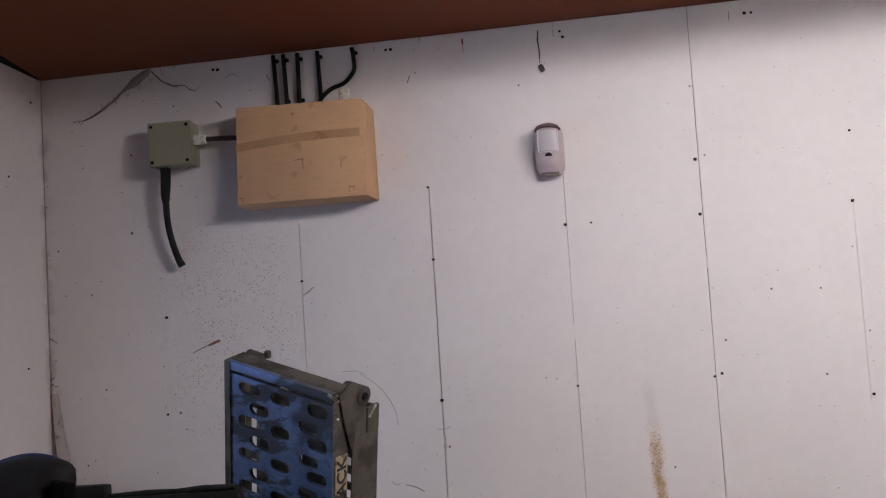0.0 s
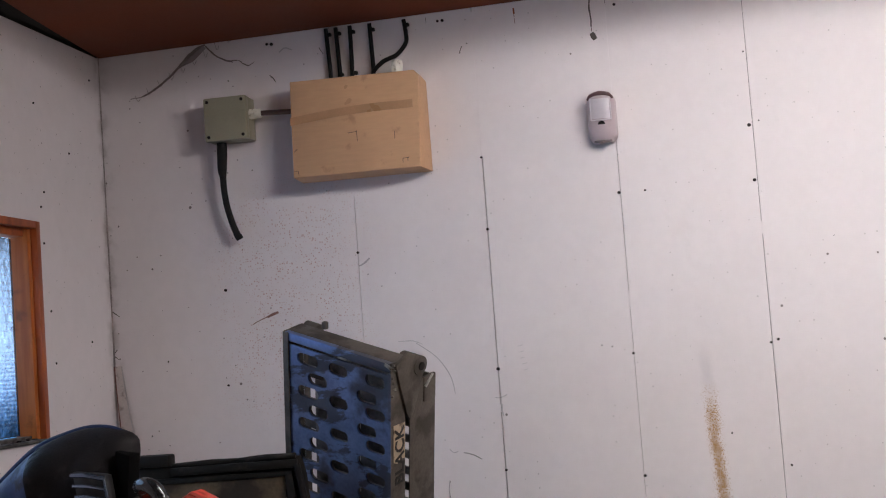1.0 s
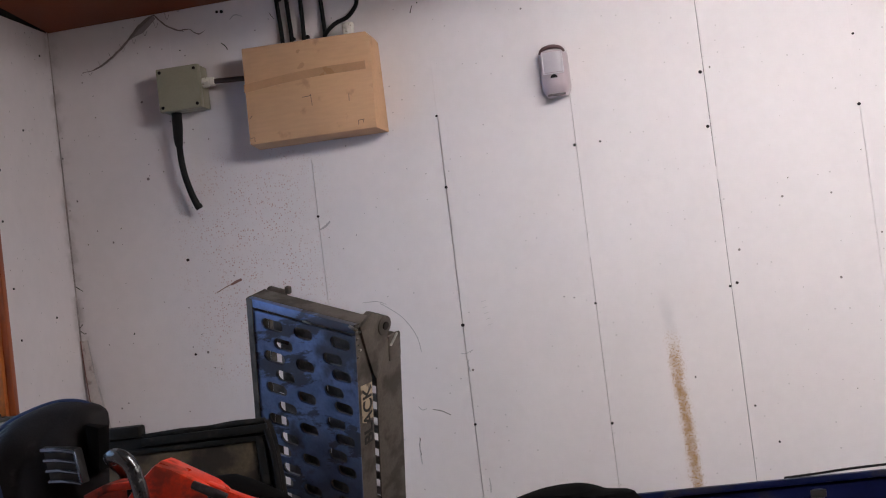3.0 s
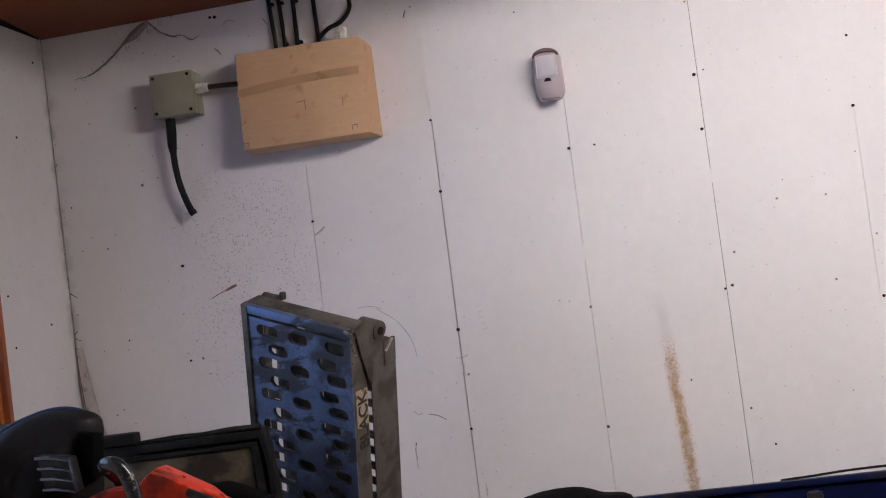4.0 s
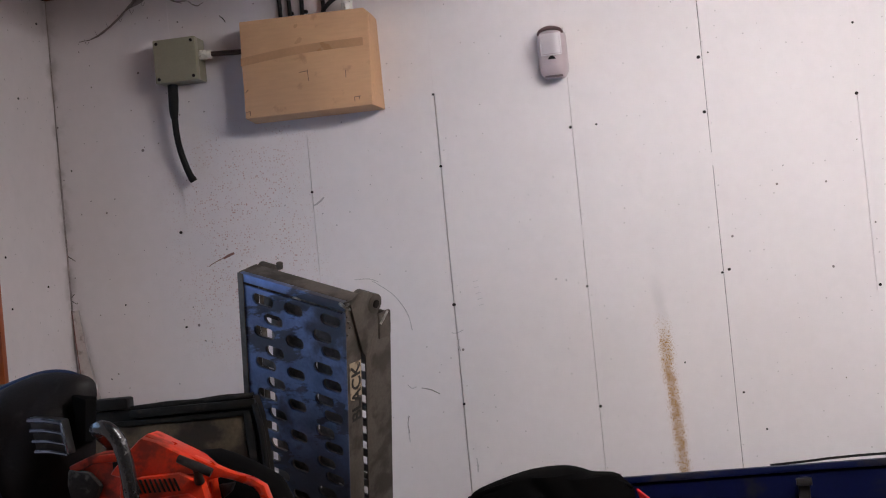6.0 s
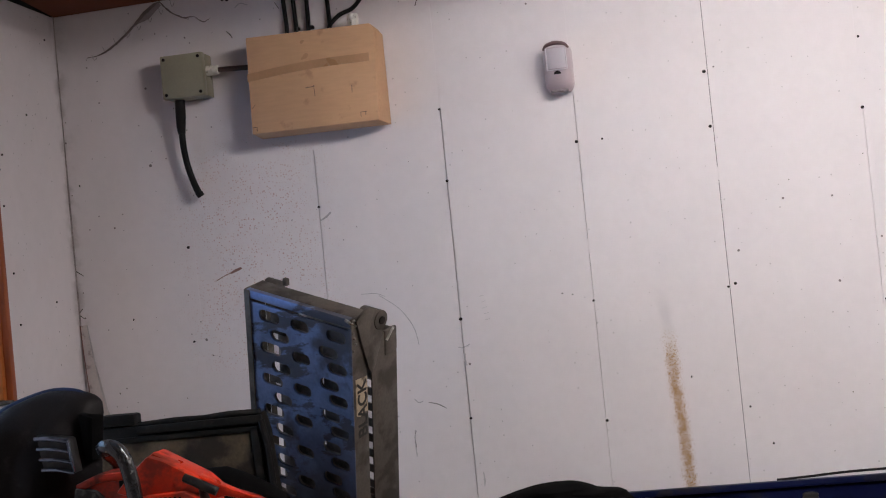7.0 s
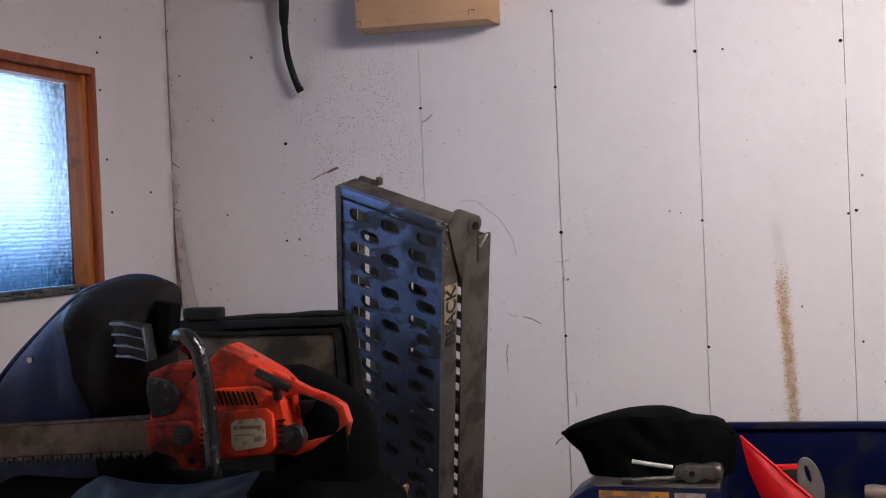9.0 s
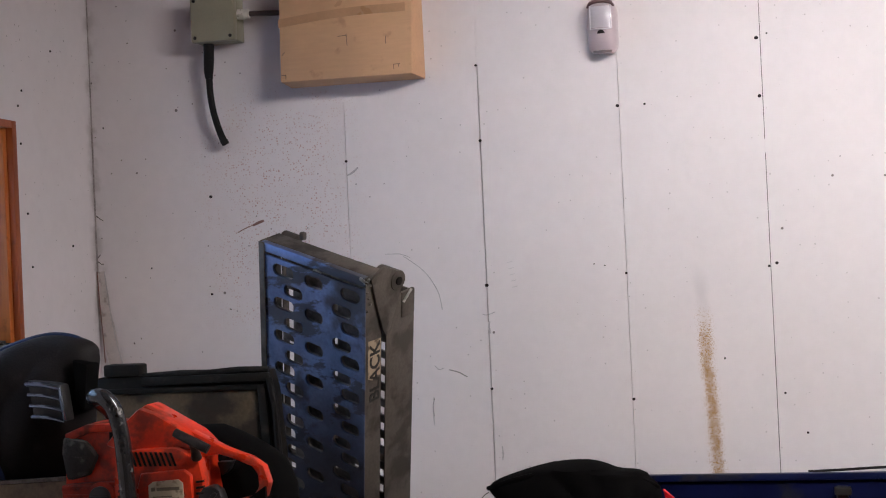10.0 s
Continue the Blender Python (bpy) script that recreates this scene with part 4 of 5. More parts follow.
# ---- folded loading ramp, leaning out from the wall ----
RW, RT, RL = 0.243, 0.117, 0.765
c_ax, t_ax, l_ax = Vector((0.8707, -0.3928, -0.2959)), Vector((0.4682, 0.8462, 0.2544)), Vector((0.1504, -0.3600, 0.9207))
foot = Vector((0.6982, -0.4898, 1.5538)) - RL * l_ax
rm = Matrix((c_ax, t_ax, l_ax)).transposed().to_4x4()
rm.translation = foot
ramp = thing("loading_ramp", rm, "folded dark steel loading ramp with rows of slots", "loading ramp")
wc, lc = RW * 100, RL * 100
# front sheet: slots in staggered columns
holes = []
for k in range(12):
    z = lc - 4.3 - 6.15 * k
    if z < 5:
        break
    for x, dz, w in ((-18.9, 0.0, 4.9), (-11.8, 0.0, 4.2), (-3.6, 0.1, 4.3)):
        holes.append(oval(x, z + dz, w, 2.15, 14, True))
    for x, dz, w in ((-16.6, -3.25, 4.4), (-5.5, -3.35, 4.3)):
        holes.append(oval(x, z + dz, w, 2.15, 14, True))
part("front_sheet", prism([(-wc + 0.15, 0.0), (-0.15, 0.0), (-0.15, lc - 2.3), (-wc + 0.15, lc - 2.3)], 0.0, 0.004, 0.0007, holes), STEEL, ramp, "slotted steel sheet")
for loop in holes:
    mx, mz = sum(p[0] for p in loop) / len(loop), sum(p[1] for p in loop) / len(loop)
    part("slot_collar", prism([(mx + (x - mx) * 1.16, mz + (z - mz) * 1.3) for x, z in loop], 0.0044, 0.0075, 0, [loop]), INNERSTEEL, ramp)
part("edge_strip", box((-RW - 0.0006, -0.0034, 0.0), (-RW + 0.0125, -0.0012, RL - 0.001), 0.0009), STEELSIDE, ramp, "grimy folded edge of the sheet")
part("edge_strip", box((-0.006, -0.0030, 0.0), (0.0006, -0.0012, RL - 0.018), 0.0008), STEEL, ramp)
part("top_bar", box((-RW + 0.002, -0.0015, RL - 0.017), (-0.002, 0.010, RL - 0.001), 0.002), STEEL, ramp)
part("top_cap", box((-RW + 0.002, 0.0105, RL - 0.007), (-0.002, 0.046, RL - 0.001), 0.0012), STEELSIDE, ramp)
part("side_rail", box((-RW, -0.001, 0.0), (-RW + 0.003, 0.046, RL), 0.001), STEELSIDE, ramp)
part("side_rail", box((-0.003, -0.001, 0.0), (0.0, 0.0375, RL), 0.001), STEELSIDE, ramp)
part("side_rail", box((-0.003, 0.0505, 0.0), (0.0, RT + 0.004, RL - 0.055), 0.001), STEELSIDE, ramp)
part("rail_flange", box((-0.030, RT - 0.003, 0.0), (-0.0032, RT, RL - 0.057), 0.001), STEELSIDE, ramp)
part("side_rail", box((-RW - 0.020, 0.070, 0.0), (-RW - 0.017, 0.084, RL - 0.04), 0.001), STEELSIDE, ramp)
for z in (0.05, 0.30, 0.55):
    part("spacer", box((-RW - 0.0165, 0.069, z), (-RW + 0.020, 0.080, z + 0.02), 0.001), STEELSIDE, ramp)
# inner sheet of the folded half, with openings
inner = []
for k in range(22):
    z = lc - 15.0 - 3.08 * k
    if 4 < z:
        inner.append([(-2.5, z - 0.8), (-1.3, z - 0.8), (-1.3, z + 0.8), (-2.5, z + 0.8)])
for k in range(18):
    z = lc - 7.2 - 4.2 - 3.08 * k
    if 4 < z:
        inner.append([(-13.4, z - 0.75), (-12.3, z - 0.75), (-12.3, z + 0.75), (-13.4, z + 0.75)])
for z in (lc - 41.0, lc - 43.4, lc - 53.6, lc - 56.2):
    inner.append([(-8.4, z - 0.8), (-7.3, z - 0.8), (-7.3, z + 0.8), (-8.4, z + 0.8)])
part("inner_sheet", prism([(-23.0, 0.0), (-0.35, 0.0), (-0.35, lc - 3.5), (-23.0, lc - 3.5)], 0.064, 0.067, 0, inner), INNERSTEEL, ramp)
for z in (0.10, 0.36, 0.62):
    part("rung", box((-RW + 0.0035, 0.090, z), (-0.0035, 0.110, z + 0.012), 0.001), STEELSIDE, ramp)
part("corner_plate", box((-RW + 0.0005, 0.060, RL - 0.108), (-RW + 0.034, 0.0635, RL - 0.02), 0.0008), STEELSIDE, ramp)
# hinge
hz = lc
sidep = [(0.7, hz - 0.6), (2.6, hz + 0.5), (4.0, hz + 0.9), (5.4, hz + 0.1), (7.2, hz - 0.8), (8.6, hz - 2.2), (7.6, hz - 5.4), (5.4, hz - 10.6), (4.5, hz - 11.6), (3.7, hz - 10.4), (2.0, hz - 5.2)]
hinge = prism(sidep, -0.0052, -0.0004, 0.0008)
for v in hinge.verts:
    v.co = Vector((-v.co.y, v.co.x, v.co.z))
hp = part("hinge_plate", hinge, STEELSIDE, ramp)
for xa, xb in ((-RW - 0.002, -RW + 0.030), (-0.034, 0.0072)):
    kn = part("knuckle", disc(((xa + xb) / 2, 0.071 if xa > -0.1 else 0.060, RL - (0.025 if xa > -0.1 else 0.012)), 0.0175 if xa > -0.1 else 0.012, xb - xa, 20, 0.002, "x"), STEELSIDE, ramp)
part("pin", disc((0.0080, 0.071, RL - 0.025), 0.0072, 0.004, 14, 0.001, "x"), NAIL, ramp, "dark hinge pin")
part("rear_lug", box((-0.004, 0.086, RL - 0.10), (0.0034, 0.119, RL - 0.0525), 0.004), STEELSIDE, ramp)
part("bent_lug", box((-0.206, 0.056, RL - 0.006), (-0.196, 0.066, RL + 0.008), 0.003), STEELSIDE, ramp)
for i in range(9):
    a = i / 8
    b = bmesh.new()
    bmesh.ops.create_icosphere(b, subdivisions=1, radius=0.0028)
    for v in b.verts:
        v.co += Vector((0.0015 if i < 6 else -0.004 * i, 0.004 + 0.004 * math.sin(i * 2.1), RL - 0.004 - 0.011 * i * (i < 6)))
    if i < 6:
        part("weld", b, WELD if i in (0, 1, 4) else STEELSIDE, ramp)
    else:
        b.free()
part("weld", tube([(0.004, 0.088, RL - 0.070), (0.0055, 0.098, RL - 0.058), (0.004, 0.108, RL - 0.052)], 0.0022, 6), WELD, ramp, "bright weld seam")
part("weld", tube([(-0.115, -0.002, RL - 0.0175), (-0.106, -0.0028, RL - 0.017), (-0.098, -0.002, RL - 0.018)], 0.0018, 6), WELD, ramp)
part("weld", tube([(-0.012, -0.001, RL - 0.004), (-0.004, -0.002, RL - 0.006), (0.0, 0.002, RL - 0.011)], 0.0032, 6), WELD, ramp)
# name tag, its lower end torn
tag = part("tag", prism([(0.5, lc - 18.4), (1.5, lc - 18.9), (2.4, lc - 18.2), (3.5, lc - 18.6), (3.55, lc - 11.8), (0.45, lc - 11.5)], -0.0010, -0.0003), TAG, ramp, "worn tan paper tag with dark lettering")
for v in tag.data.vertices:
    v.co = Vector((-v.co.y, v.co.x, v.co.z))
font = bpy.data.curves.new("lettering", "FONT")
font.body, font.size, font.extrude, font.offset = "BLACK", 0.0315, 0.0003, 0.0006
font.space_character = 1.0
fob = bpy.data.objects.new("lettering", font)
fme = bpy.data.meshes.new_from_object(fob)
bpy.data.objects.remove(fob)
xs = [v.co.x for v in fme.vertices]
for v in fme.vertices:
    s = (v.co.x - min(xs)) / (max(xs) - min(xs))
    v.co = Vector((0.0015 + v.co.z, 0.0315 - v.co.y * 1.05, RL - 0.228 + s * 0.108))
fme.materials.append(TAGINK)
let = new("lettering", fme)
let.parent = tag
tagged(let, "dark printed word")

# ---- open case behind the saw ----
case = thing("open_case", (0.35, -0.42, BENCH), "black plastic case with its grimy lid standing open", "case")
dz = 35.0
lid = part("lid", prism([(-19.0, dz + 19.6), (-15.0, dz + 20.2), (15.6, dz + 20.8), (16.4, dz + 17.6), (17.2, dz + 7.0), (18.6, 0.4), (-19.0, 0.4)], -0.012, 0.022, 0.004), LIDFRAME, case, "black ribbed lid frame")
part("panel", prism([(-18.4, dz + 17.2), (13.4, dz + 17.8), (13.9, dz + 7.0), (14.1, dz + 3.0), (-18.4, dz + 3.0)], -0.0145, -0.0122, 0.0008), LIDPANEL, lid, "brown dirt-covered lid panel")
for z0, z1, y, xa in ((19.0, 20.4, -0.022, -7.0), (17.6, 18.5, -0.018, -15.0)):
    part("rim", prism([(xa, dz + z0 - 0.3), (15.9, dz + z0), (15.9, dz + z1), (xa, dz + z1 - 0.3)], y, -0.0124, 0.002), LIDFRAME, lid)
part("rim", prism([(13.6, dz + 18.4), (15.0, dz + 18.4), (15.8, dz + 7.0), (17.2, dz - 10.0), (15.6, dz - 10.0), (14.2, dz + 7.0)], -0.020, -0.0126, 0.002), LIDFRAME, lid)
part("seal", tube([(0.158, -0.02, 0.545), (0.167, -0.022, 0.50), (0.172, -0.025, 0.43), (0.180, -0.03, 0.36), (0.196, -0.03, 0.28)], 0.006, 8), BLACKCABLE, case, "black rubber seal")
part("handle", box((-0.141, -0.018, 0.553), (-0.074, 0.016, 0.574), 0.005), LIDFRAME, case)
part("rib", tube([(-0.07, -0.01, 0.554), (0.0, -0.012, 0.556), (0.05, -0.008, 0.557), (0.10, -0.012, 0.559), (0.155, -0.01, 0.559)], [0.004, 0.006, 0.004, 0.006, 0.005], 8), LIDFRAME, case)
part("tray", box((-0.15, -0.20, 0.0), (0.17, -0.014, 0.16), 0.012), LIDFRAME, case)

# ---- saw bag ----
bag = thing("saw_bag", (0.20, -0.76, BENCH), "dark navy leathercloth saw bag standing open", "bag")
FLAP = [(0.0, -17, 15), (41.3, -17.6, 14.8), (47.4, -15.2, 15.3), (52.1, -11.2, 15.8), (57.6, -4.9, 16.3), (60.5, -1.3, 16.8), (62.3, 2.2, 16.7), (63.3, 4.8, 15.4), (63.9, 6.7, 13.6), (64.4, 9.0, 11.6)]
# left of this line the flap gets the colour painted for window light
LIT_EDGE = 0.084
for name, outer, cloth, label in (("back_flap", False, FLAPCLOTH, "tall soft black back flap"), ("side_panel", True, NAVY, "left side of the flap, window's blue light in its colour")):
    bm = puffy(FLAP, 0.095, 0.03, 0.030, 8.0, 2.0, n=56, m=48, crest=2.2)
    bmesh.ops.bisect_plane(bm, geom=bm.verts[:] + bm.edges[:] + bm.faces[:], plane_co=(LIT_EDGE, 0, 0), plane_no=(1, 0, 0.12))
    bmesh.ops.delete(bm, geom=[f for f in bm.faces if (f.calc_center_median().x + 0.12 * f.calc_center_median().z < LIT_EDGE and f.calc_center_median().y < 0.0) != outer], context="FACES")
    flap = part(name, bm, cloth, bag, label, smooth=45)
    for v in flap.data.vertices:
        v.co.y *= float(np.interp(v.co.z, [0.0, 0.44, 0.50], [0.5, 0.5, 1.0]))
# black piece laid on the cloth in place of a shaded hollow
part("gusset", prism([(14.6, 60.8), (16.9, 60.0), (16.3, 53.6), (15.0, 54.0)], -0.044, -0.004, 0.003), BLACKCLOTH, bag, "black patch for the shaded hollow in the flap")
part("piping", tube([(-0.176, -0.004, 0.413), (-0.152, -0.006, 0.474), (-0.112, -0.008, 0.521), (-0.049, -0.01, 0.576), (0.006, -0.014, 0.617), (0.057, -0.01, 0.636), (0.100, -0.006, 0.643), (0.140, -0.004, 0.634), (0.164, 0.0, 0.605)], 0.0042, 8), NAVY, bag, "piped seam")
part("rivet", disc((-0.050, -0.062, 0.527), 0.0052, 0.006, 14, 0.0015), CHROME, bag, "small metal rivet")
bk = part("buckle", prism([(9.0, 58.3), (14.2, 57.5), (14.9, 52.3), (9.8, 53.0)], -0.072, -0.046, 0.004), BLACKPLASTIC, bag, "glossy black plastic buckle")
for i in range(4):
    z = 57.8 - 1.55 * i
    part("bar", tube([(0.0915 + 0.0024 * i, -0.077, z / 100), (0.118 + 0.0024 * i, -0.080, (z - 0.15) / 100), (0.142 + 0.0022 * i, -0.077, (z - 0.75) / 100)], 0.0027 if i else 0.0036, 8), CLIPGLINT, bk)
part("side_bar", tube([(0.142, -0.077, 0.571), (0.1455, -0.078, 0.550), (0.1488, -0.077, 0.526)], 0.0024, 8), CLIPGLINT, bk)
part("body", puffy([(0, -10, 52), (20, -14, 52), (33.0, -15.5, 50), (35.0, -12, 47), (35.4, -8, 44)], 0.16, 0.03, 0.012, 7.0, 7.0), BLACKCLOTH, bag, "black cloth bag body")
bag_flap = part("front_flap", puffy([(14.0, -2, 33), (24.0, 1.0, 34.5), (34.0, 7.0, 34.0), (36.6, 9.2, 33.8), (38.2, 11.0, 35.0), (39.0, 12.2, 35.4)], 0.06, 0.02, 0.045, 13.0, 9.0, peak=0.55), VINYL, bag, "front flap folded down under the saw, window's blue in its colour")
for v in bag_flap.data.vertices:
    v.co.y -= 0.17 + 0.55 * (0.39 - v.co.z)
    v.co.z -= 0.004 + 0.020 * max(0.0, math.sin(math.pi * (v.co.x - 0.09) / 0.26)) * float(np.interp(v.co.z, [0.30, 0.37], [0, 1]))
part("side_wall", puffy([(0, 24, 49), (20, 27, 47), (33, 30, 46.4), (42, 31, 46.0), (45.5, 31, 44.6), (47.5, 31, 42.0), (49.5, 31.5, 38.5), (50.8, 32.0, 35.5)], 0.05, 0.05, 0.012, 10.0, 12.0), BLACKCLOTH, bag)
part("strap", prism([(45.2, 43.6), (45.4, 40.2), (30.5, 30.5), (24.0, 27.0), (27.0, 31.5)], -0.108, -0.100, 0.0015), BLACKCLOTH, bag, "wide black strap")

# ---- chainsaw ----
saw = thing("chainsaw", (0.45, -0.82, 1.20), "orange chainsaw with a black front handle, resting on its bag", "chainsaw")
body = part("housing", prism([(-11.2, 14.7), (-7.7, 16.0), (-3.3, 16.3), (-0.8, 16.9), (2.3, 19.5), (4.6, 18.6), (9.6, 15.9), (11.5, 14.2), (11.3, 11.6), (11.6, 8.8), (12.3, 4.7), (9.1, 4.3), (3.9, 3.6), (0.4, 3.0), (-3.1, 1.4), (-6.2, 1.1), (-7.3, 2.8), (-11.2, 4.0), (-11.6, 6.8)], -0.035, 0.018, 0.007), ORANGE, saw, "orange engine housing")
part("top_cover", prism([(-3.4, 14.2), (-0.8, 16.9), (2.3, 19.6), (4.8, 18.7), (10.2, 15.6), (11.0, 13.4), (6.5, 13.6), (1.0, 13.0)], -0.046, 0.014, 0.006, taper=0.93), ORANGE, saw)
starter = part("starter_cover", prism([(-3.2, 12.4), (0.2, 13.2), (6.2, 13.4), (9.6, 11.6), (10.2, 8.6), (9.4, 4.9), (6.8, 3.9), (1.4, 3.1), (-2.4, 3.0), (-3.6, 7.0)], -0.052, -0.034, 0.005, taper=0.95), ORANGE, saw)
part("boss", prism([(0.9, 9.9), (7.4, 10.4), (8.5, 9.6), (8.7, 5.0), (7.6, 3.9), (2.0, 3.4), (0.7, 4.2), (0.2, 7.6)], -0.057, -0.051, 0.004, taper=0.94), ORANGE, starter)
plate = part("label_plate", prism([(2.2, 8.2), (2.9, 8.7), (6.6, 9.0), (7.2, 8.5), (7.3, 5.8), (6.8, 5.1), (2.8, 4.5), (2.2, 5.2)], -0.0582, -0.0568, 0.0004), CREAM, starter, "cream label with plain printed bars")
for x0, x1, z, h in ((3.4, 6.7, 7.45, 0.45), (2.8, 5.6, 6.55, 0.16), (5.6, 6.7, 5.75, 0.5)):
    part("print_bar", prism([(x0, z), (x1, z + 0.12), (x1, z + h + 0.12), (x0, z + h)], -0.0585, -0.0580), LABELINK, plate)
part("print_bar", prism([(2.6, 7.4), (3.2, 7.43), (3.2, 7.95), (2.6, 7.9)], -0.0585, -0.0580), LABELINK, plate)
for i in range(9):
    x = 0.1 + 0.72 * i
    part("vent", prism([(x, 10.7), (x + 0.34, 10.7), (x + 0.14 - 0.5, 12.7 - 0.02 * i), (x - 0.2 - 0.5, 12.7 - 0.02 * i)], -0.0528, -0.047), NAIL, starter, "dark vent slot")
for i in range(6):
    z = 4.1 + 0.78 * i
    part("vent", prism([(-2.9 + 0.1 * i, z), (-0.3, z + 0.15), (-0.3, z + 0.5), (-2.9 + 0.1 * i, z + 0.35)], -0.0532, -0.047), NAIL, starter)
    part("vent", prism([(8.9, z + 0.4), (9.9, z + 0.5), (9.9, z + 0.78), (8.9, z + 0.7)], -0.0545, -0.047), NAIL, starter)
part("lower_cover", prism([(-11.7, 7.6), (-7.4, 7.9), (-3.4, 8.0), (-2.4, 3.0), (-3.6, 1.2), (-6.4, 1.0), (-7.4, 2.7), (-11.4, 3.8)], -0.048, -0.033, 0.005), DARKORANGE, saw)
for i in range(3):
    part("rib", box((-0.112, -0.0495, 0.047 + 0.012 * i), (-0.066, -0.047, 0.051 + 0.012 * i), 0.0008), DARKORANGE, saw)
part("muffler", prism([(-11.2, 14.4), (-8.0, 13.7), (-6.3, 11.7), (-7.6, 9.0), (-10.8, 8.3), (-11.5, 12.1)], -0.047, -0.01, 0.006), SOOT, saw, "sooty grey muffler")
part("cap_ring", disc((-0.055, -0.0495, 0.060), 0.0205, 0.006, 26, 0.002), DARKORANGE, saw)
cap = part("oil_cap", disc((-0.055, -0.054, 0.060), 0.0150, 0.010, 22, 0.002), BLACKPLASTIC, saw, "black screw cap")
part("grip_bar", box((-0.068, -0.0615, 0.0575), (-0.042, -0.0585, 0.0625), 0.001), BLACKPLASTIC, cap)
part("screw", disc((-0.047, -0.049, 0.024), 0.0058, 0.004, 14, 0.001), NAIL, saw)
part("screw", disc((0.103, -0.0365, 0.090), 0.0055, 0.004, 14, 0.001), NAIL, saw)
fc = part("fuel_cap", prism(oval(10.9, 6.0, 3.6, 3.8, 9), -0.052, -0.030, 0.003), BLACKPLASTIC, saw, "black fuel cap")
part("grip_bar", prism([(9.7, 5.2), (10.2, 4.9), (12.1, 6.8), (11.6, 7.1)], -0.056, -0.0515, 0.001), BLACKPLASTIC, fc)
part("rear_handle", prism([(8.6, 16.4), (14.5, 13.5), (17.8, 12.3), (19.6, 11.1), (20.3, 8.8), (19.7, 6.8), (16.7, 5.6), (12.2, 4.2), (10.4, 4.4), (10.2, 10.6), (9.0, 14.0)], -0.034, -0.014, 0.004, [[(11.3, 12.4), (13.2, 12.7), (15.0, 12.2), (17.9, 11.0), (18.7, 10.0), (18.8, 8.2), (18.0, 7.1), (13.0, 5.9), (11.3, 7.2)]]), ORANGE, saw, "orange rear handle loop")
part("trigger", prism([(11.9, 11.3), (14.2, 11.4), (13.6, 10.2), (12.6, 9.4)], -0.008, 0.008, 0.002), BLACKPLASTIC, saw)
part("front_handle", tube([(-0.050, 0.05, 0.140), (-0.052, 0.03, 0.178), (-0.046, -0.02, 0.202), (-0.032, -0.060, 0.2115), (-0.011, -0.074, 0.211), (0.003, -0.074, 0.194), (0.012, -0.074, 0.158), (0.016, -0.074, 0.111), (0.018, -0.073, 0.064), (0.016, -0.068, 0.026), (0.010, -0.045, 0.012)], 0.0112, 14), GLOSSBLACK, saw, "glossy black tube handle")
tg = part("starter_grip", tube([(0.062, -0.076, 0.150), (0.085, -0.078, 0.139), (0.108, -0.076, 0.127)], [0.0062, 0.0068, 0.0066], 12), BLACKPLASTIC, saw, "black pull-cord grip")
part("stem", tube([(0.086, -0.074, 0.138), (0.083, -0.062, 0.125), (0.080, -0.050, 0.113)], [0.0066, 0.0058, 0.0074], 12), BLACKPLASTIC, tg)
part("slot", prism([(-3.9, 13.4), (-3.1, 13.4), (-2.9, 15.6), (-3.9, 15.6)], -0.0362, -0.033, 0.0004), NAIL, saw)
part("hand_guard", prism([(-11.0, 14.9), (-7.6, 16.2), (-3.0, 16.5), (-2.6, 15.4), (-7.4, 15.0), (-10.6, 13.7)], -0.042, 0.03, 0.003), DARKORANGE, saw)
bar = part("guide_bar", prism([(-10.8, 8.9), (-35.8, 7.75), (-41.5, 7.3), (-43.3, 6.5), (-44.0, 5.2), (-43.4, 4.0), (-41.8, 3.1), (-36.0, 3.3), (-10.8, 4.5)], -0.006, -0.001, 0.0008), BARSTEEL, saw, "oily steel guide bar")
ch = bmesh.new()
for i in range(40):
    x = -10.9 - 0.80 * i
    z = 4.35 - 0.046 * (0.80 * i)
    prism([(x, z), (x - 0.66, z - 0.03), (x - 0.60, z - 0.55), (x - 0.30, z - 0.95 if i % 2 else z - 0.5), (x - 0.06, z - 0.5)], -0.008 + 0.002 * (i % 2), 0.001, 0, (), ch)
prism([(-10.9, 9.0), (-42.0, 7.5), (-42.0, 7.9), (-10.9, 9.5)], -0.007, 0.001, 0, (), ch)
part("chain", ch, CHAIN, saw, "steel cutting chain")

def nudge(kids, dx, dz, fade=None):
    """Move parts, and theirs, along the saw; with fade only their front end."""
    for ob in kids:
        for v in ob.data.vertices:
            k = 1.0 if fade is None else float(np.interp(v.co.x, fade, (1.0, 0.0)))
            v.co.x += dx * k
            v.co.z += dz * k
        nudge(ob.children, dx, dz, fade)


def saw_parts(*names):
    return [ob for ob in saw.children if ob.name.split(".")[0] in names]


nudge(saw_parts("housing", "hand_guard"), 0.020, 0.010, (-0.06, 0.05))
nudge(saw_parts("slot"), 0.014, 0.008)
nudge(saw_parts("muffler"), 0.022, 0.012)
nudge(saw_parts("lower_cover", "rib", "cap_ring", "oil_cap"), 0.022, 0.014)
nudge(saw_parts("starter_cover"), 0.018, 0.008)
nudge(saw_parts("fuel_cap"), 0.016, 0.009)
nudge(saw_parts("starter_grip"), 0.028, 0.013)
nudge([ob for ob in saw_parts("screw") if ob.data.vertices[0].co.x < 0], 0.022, 0.014)

# scrap of wood before the ramp
scrap = thing("wood_scrap", (0.60, -0.55, BENCH), "brown bit of split wood standing by the ramp", "wood scrap")
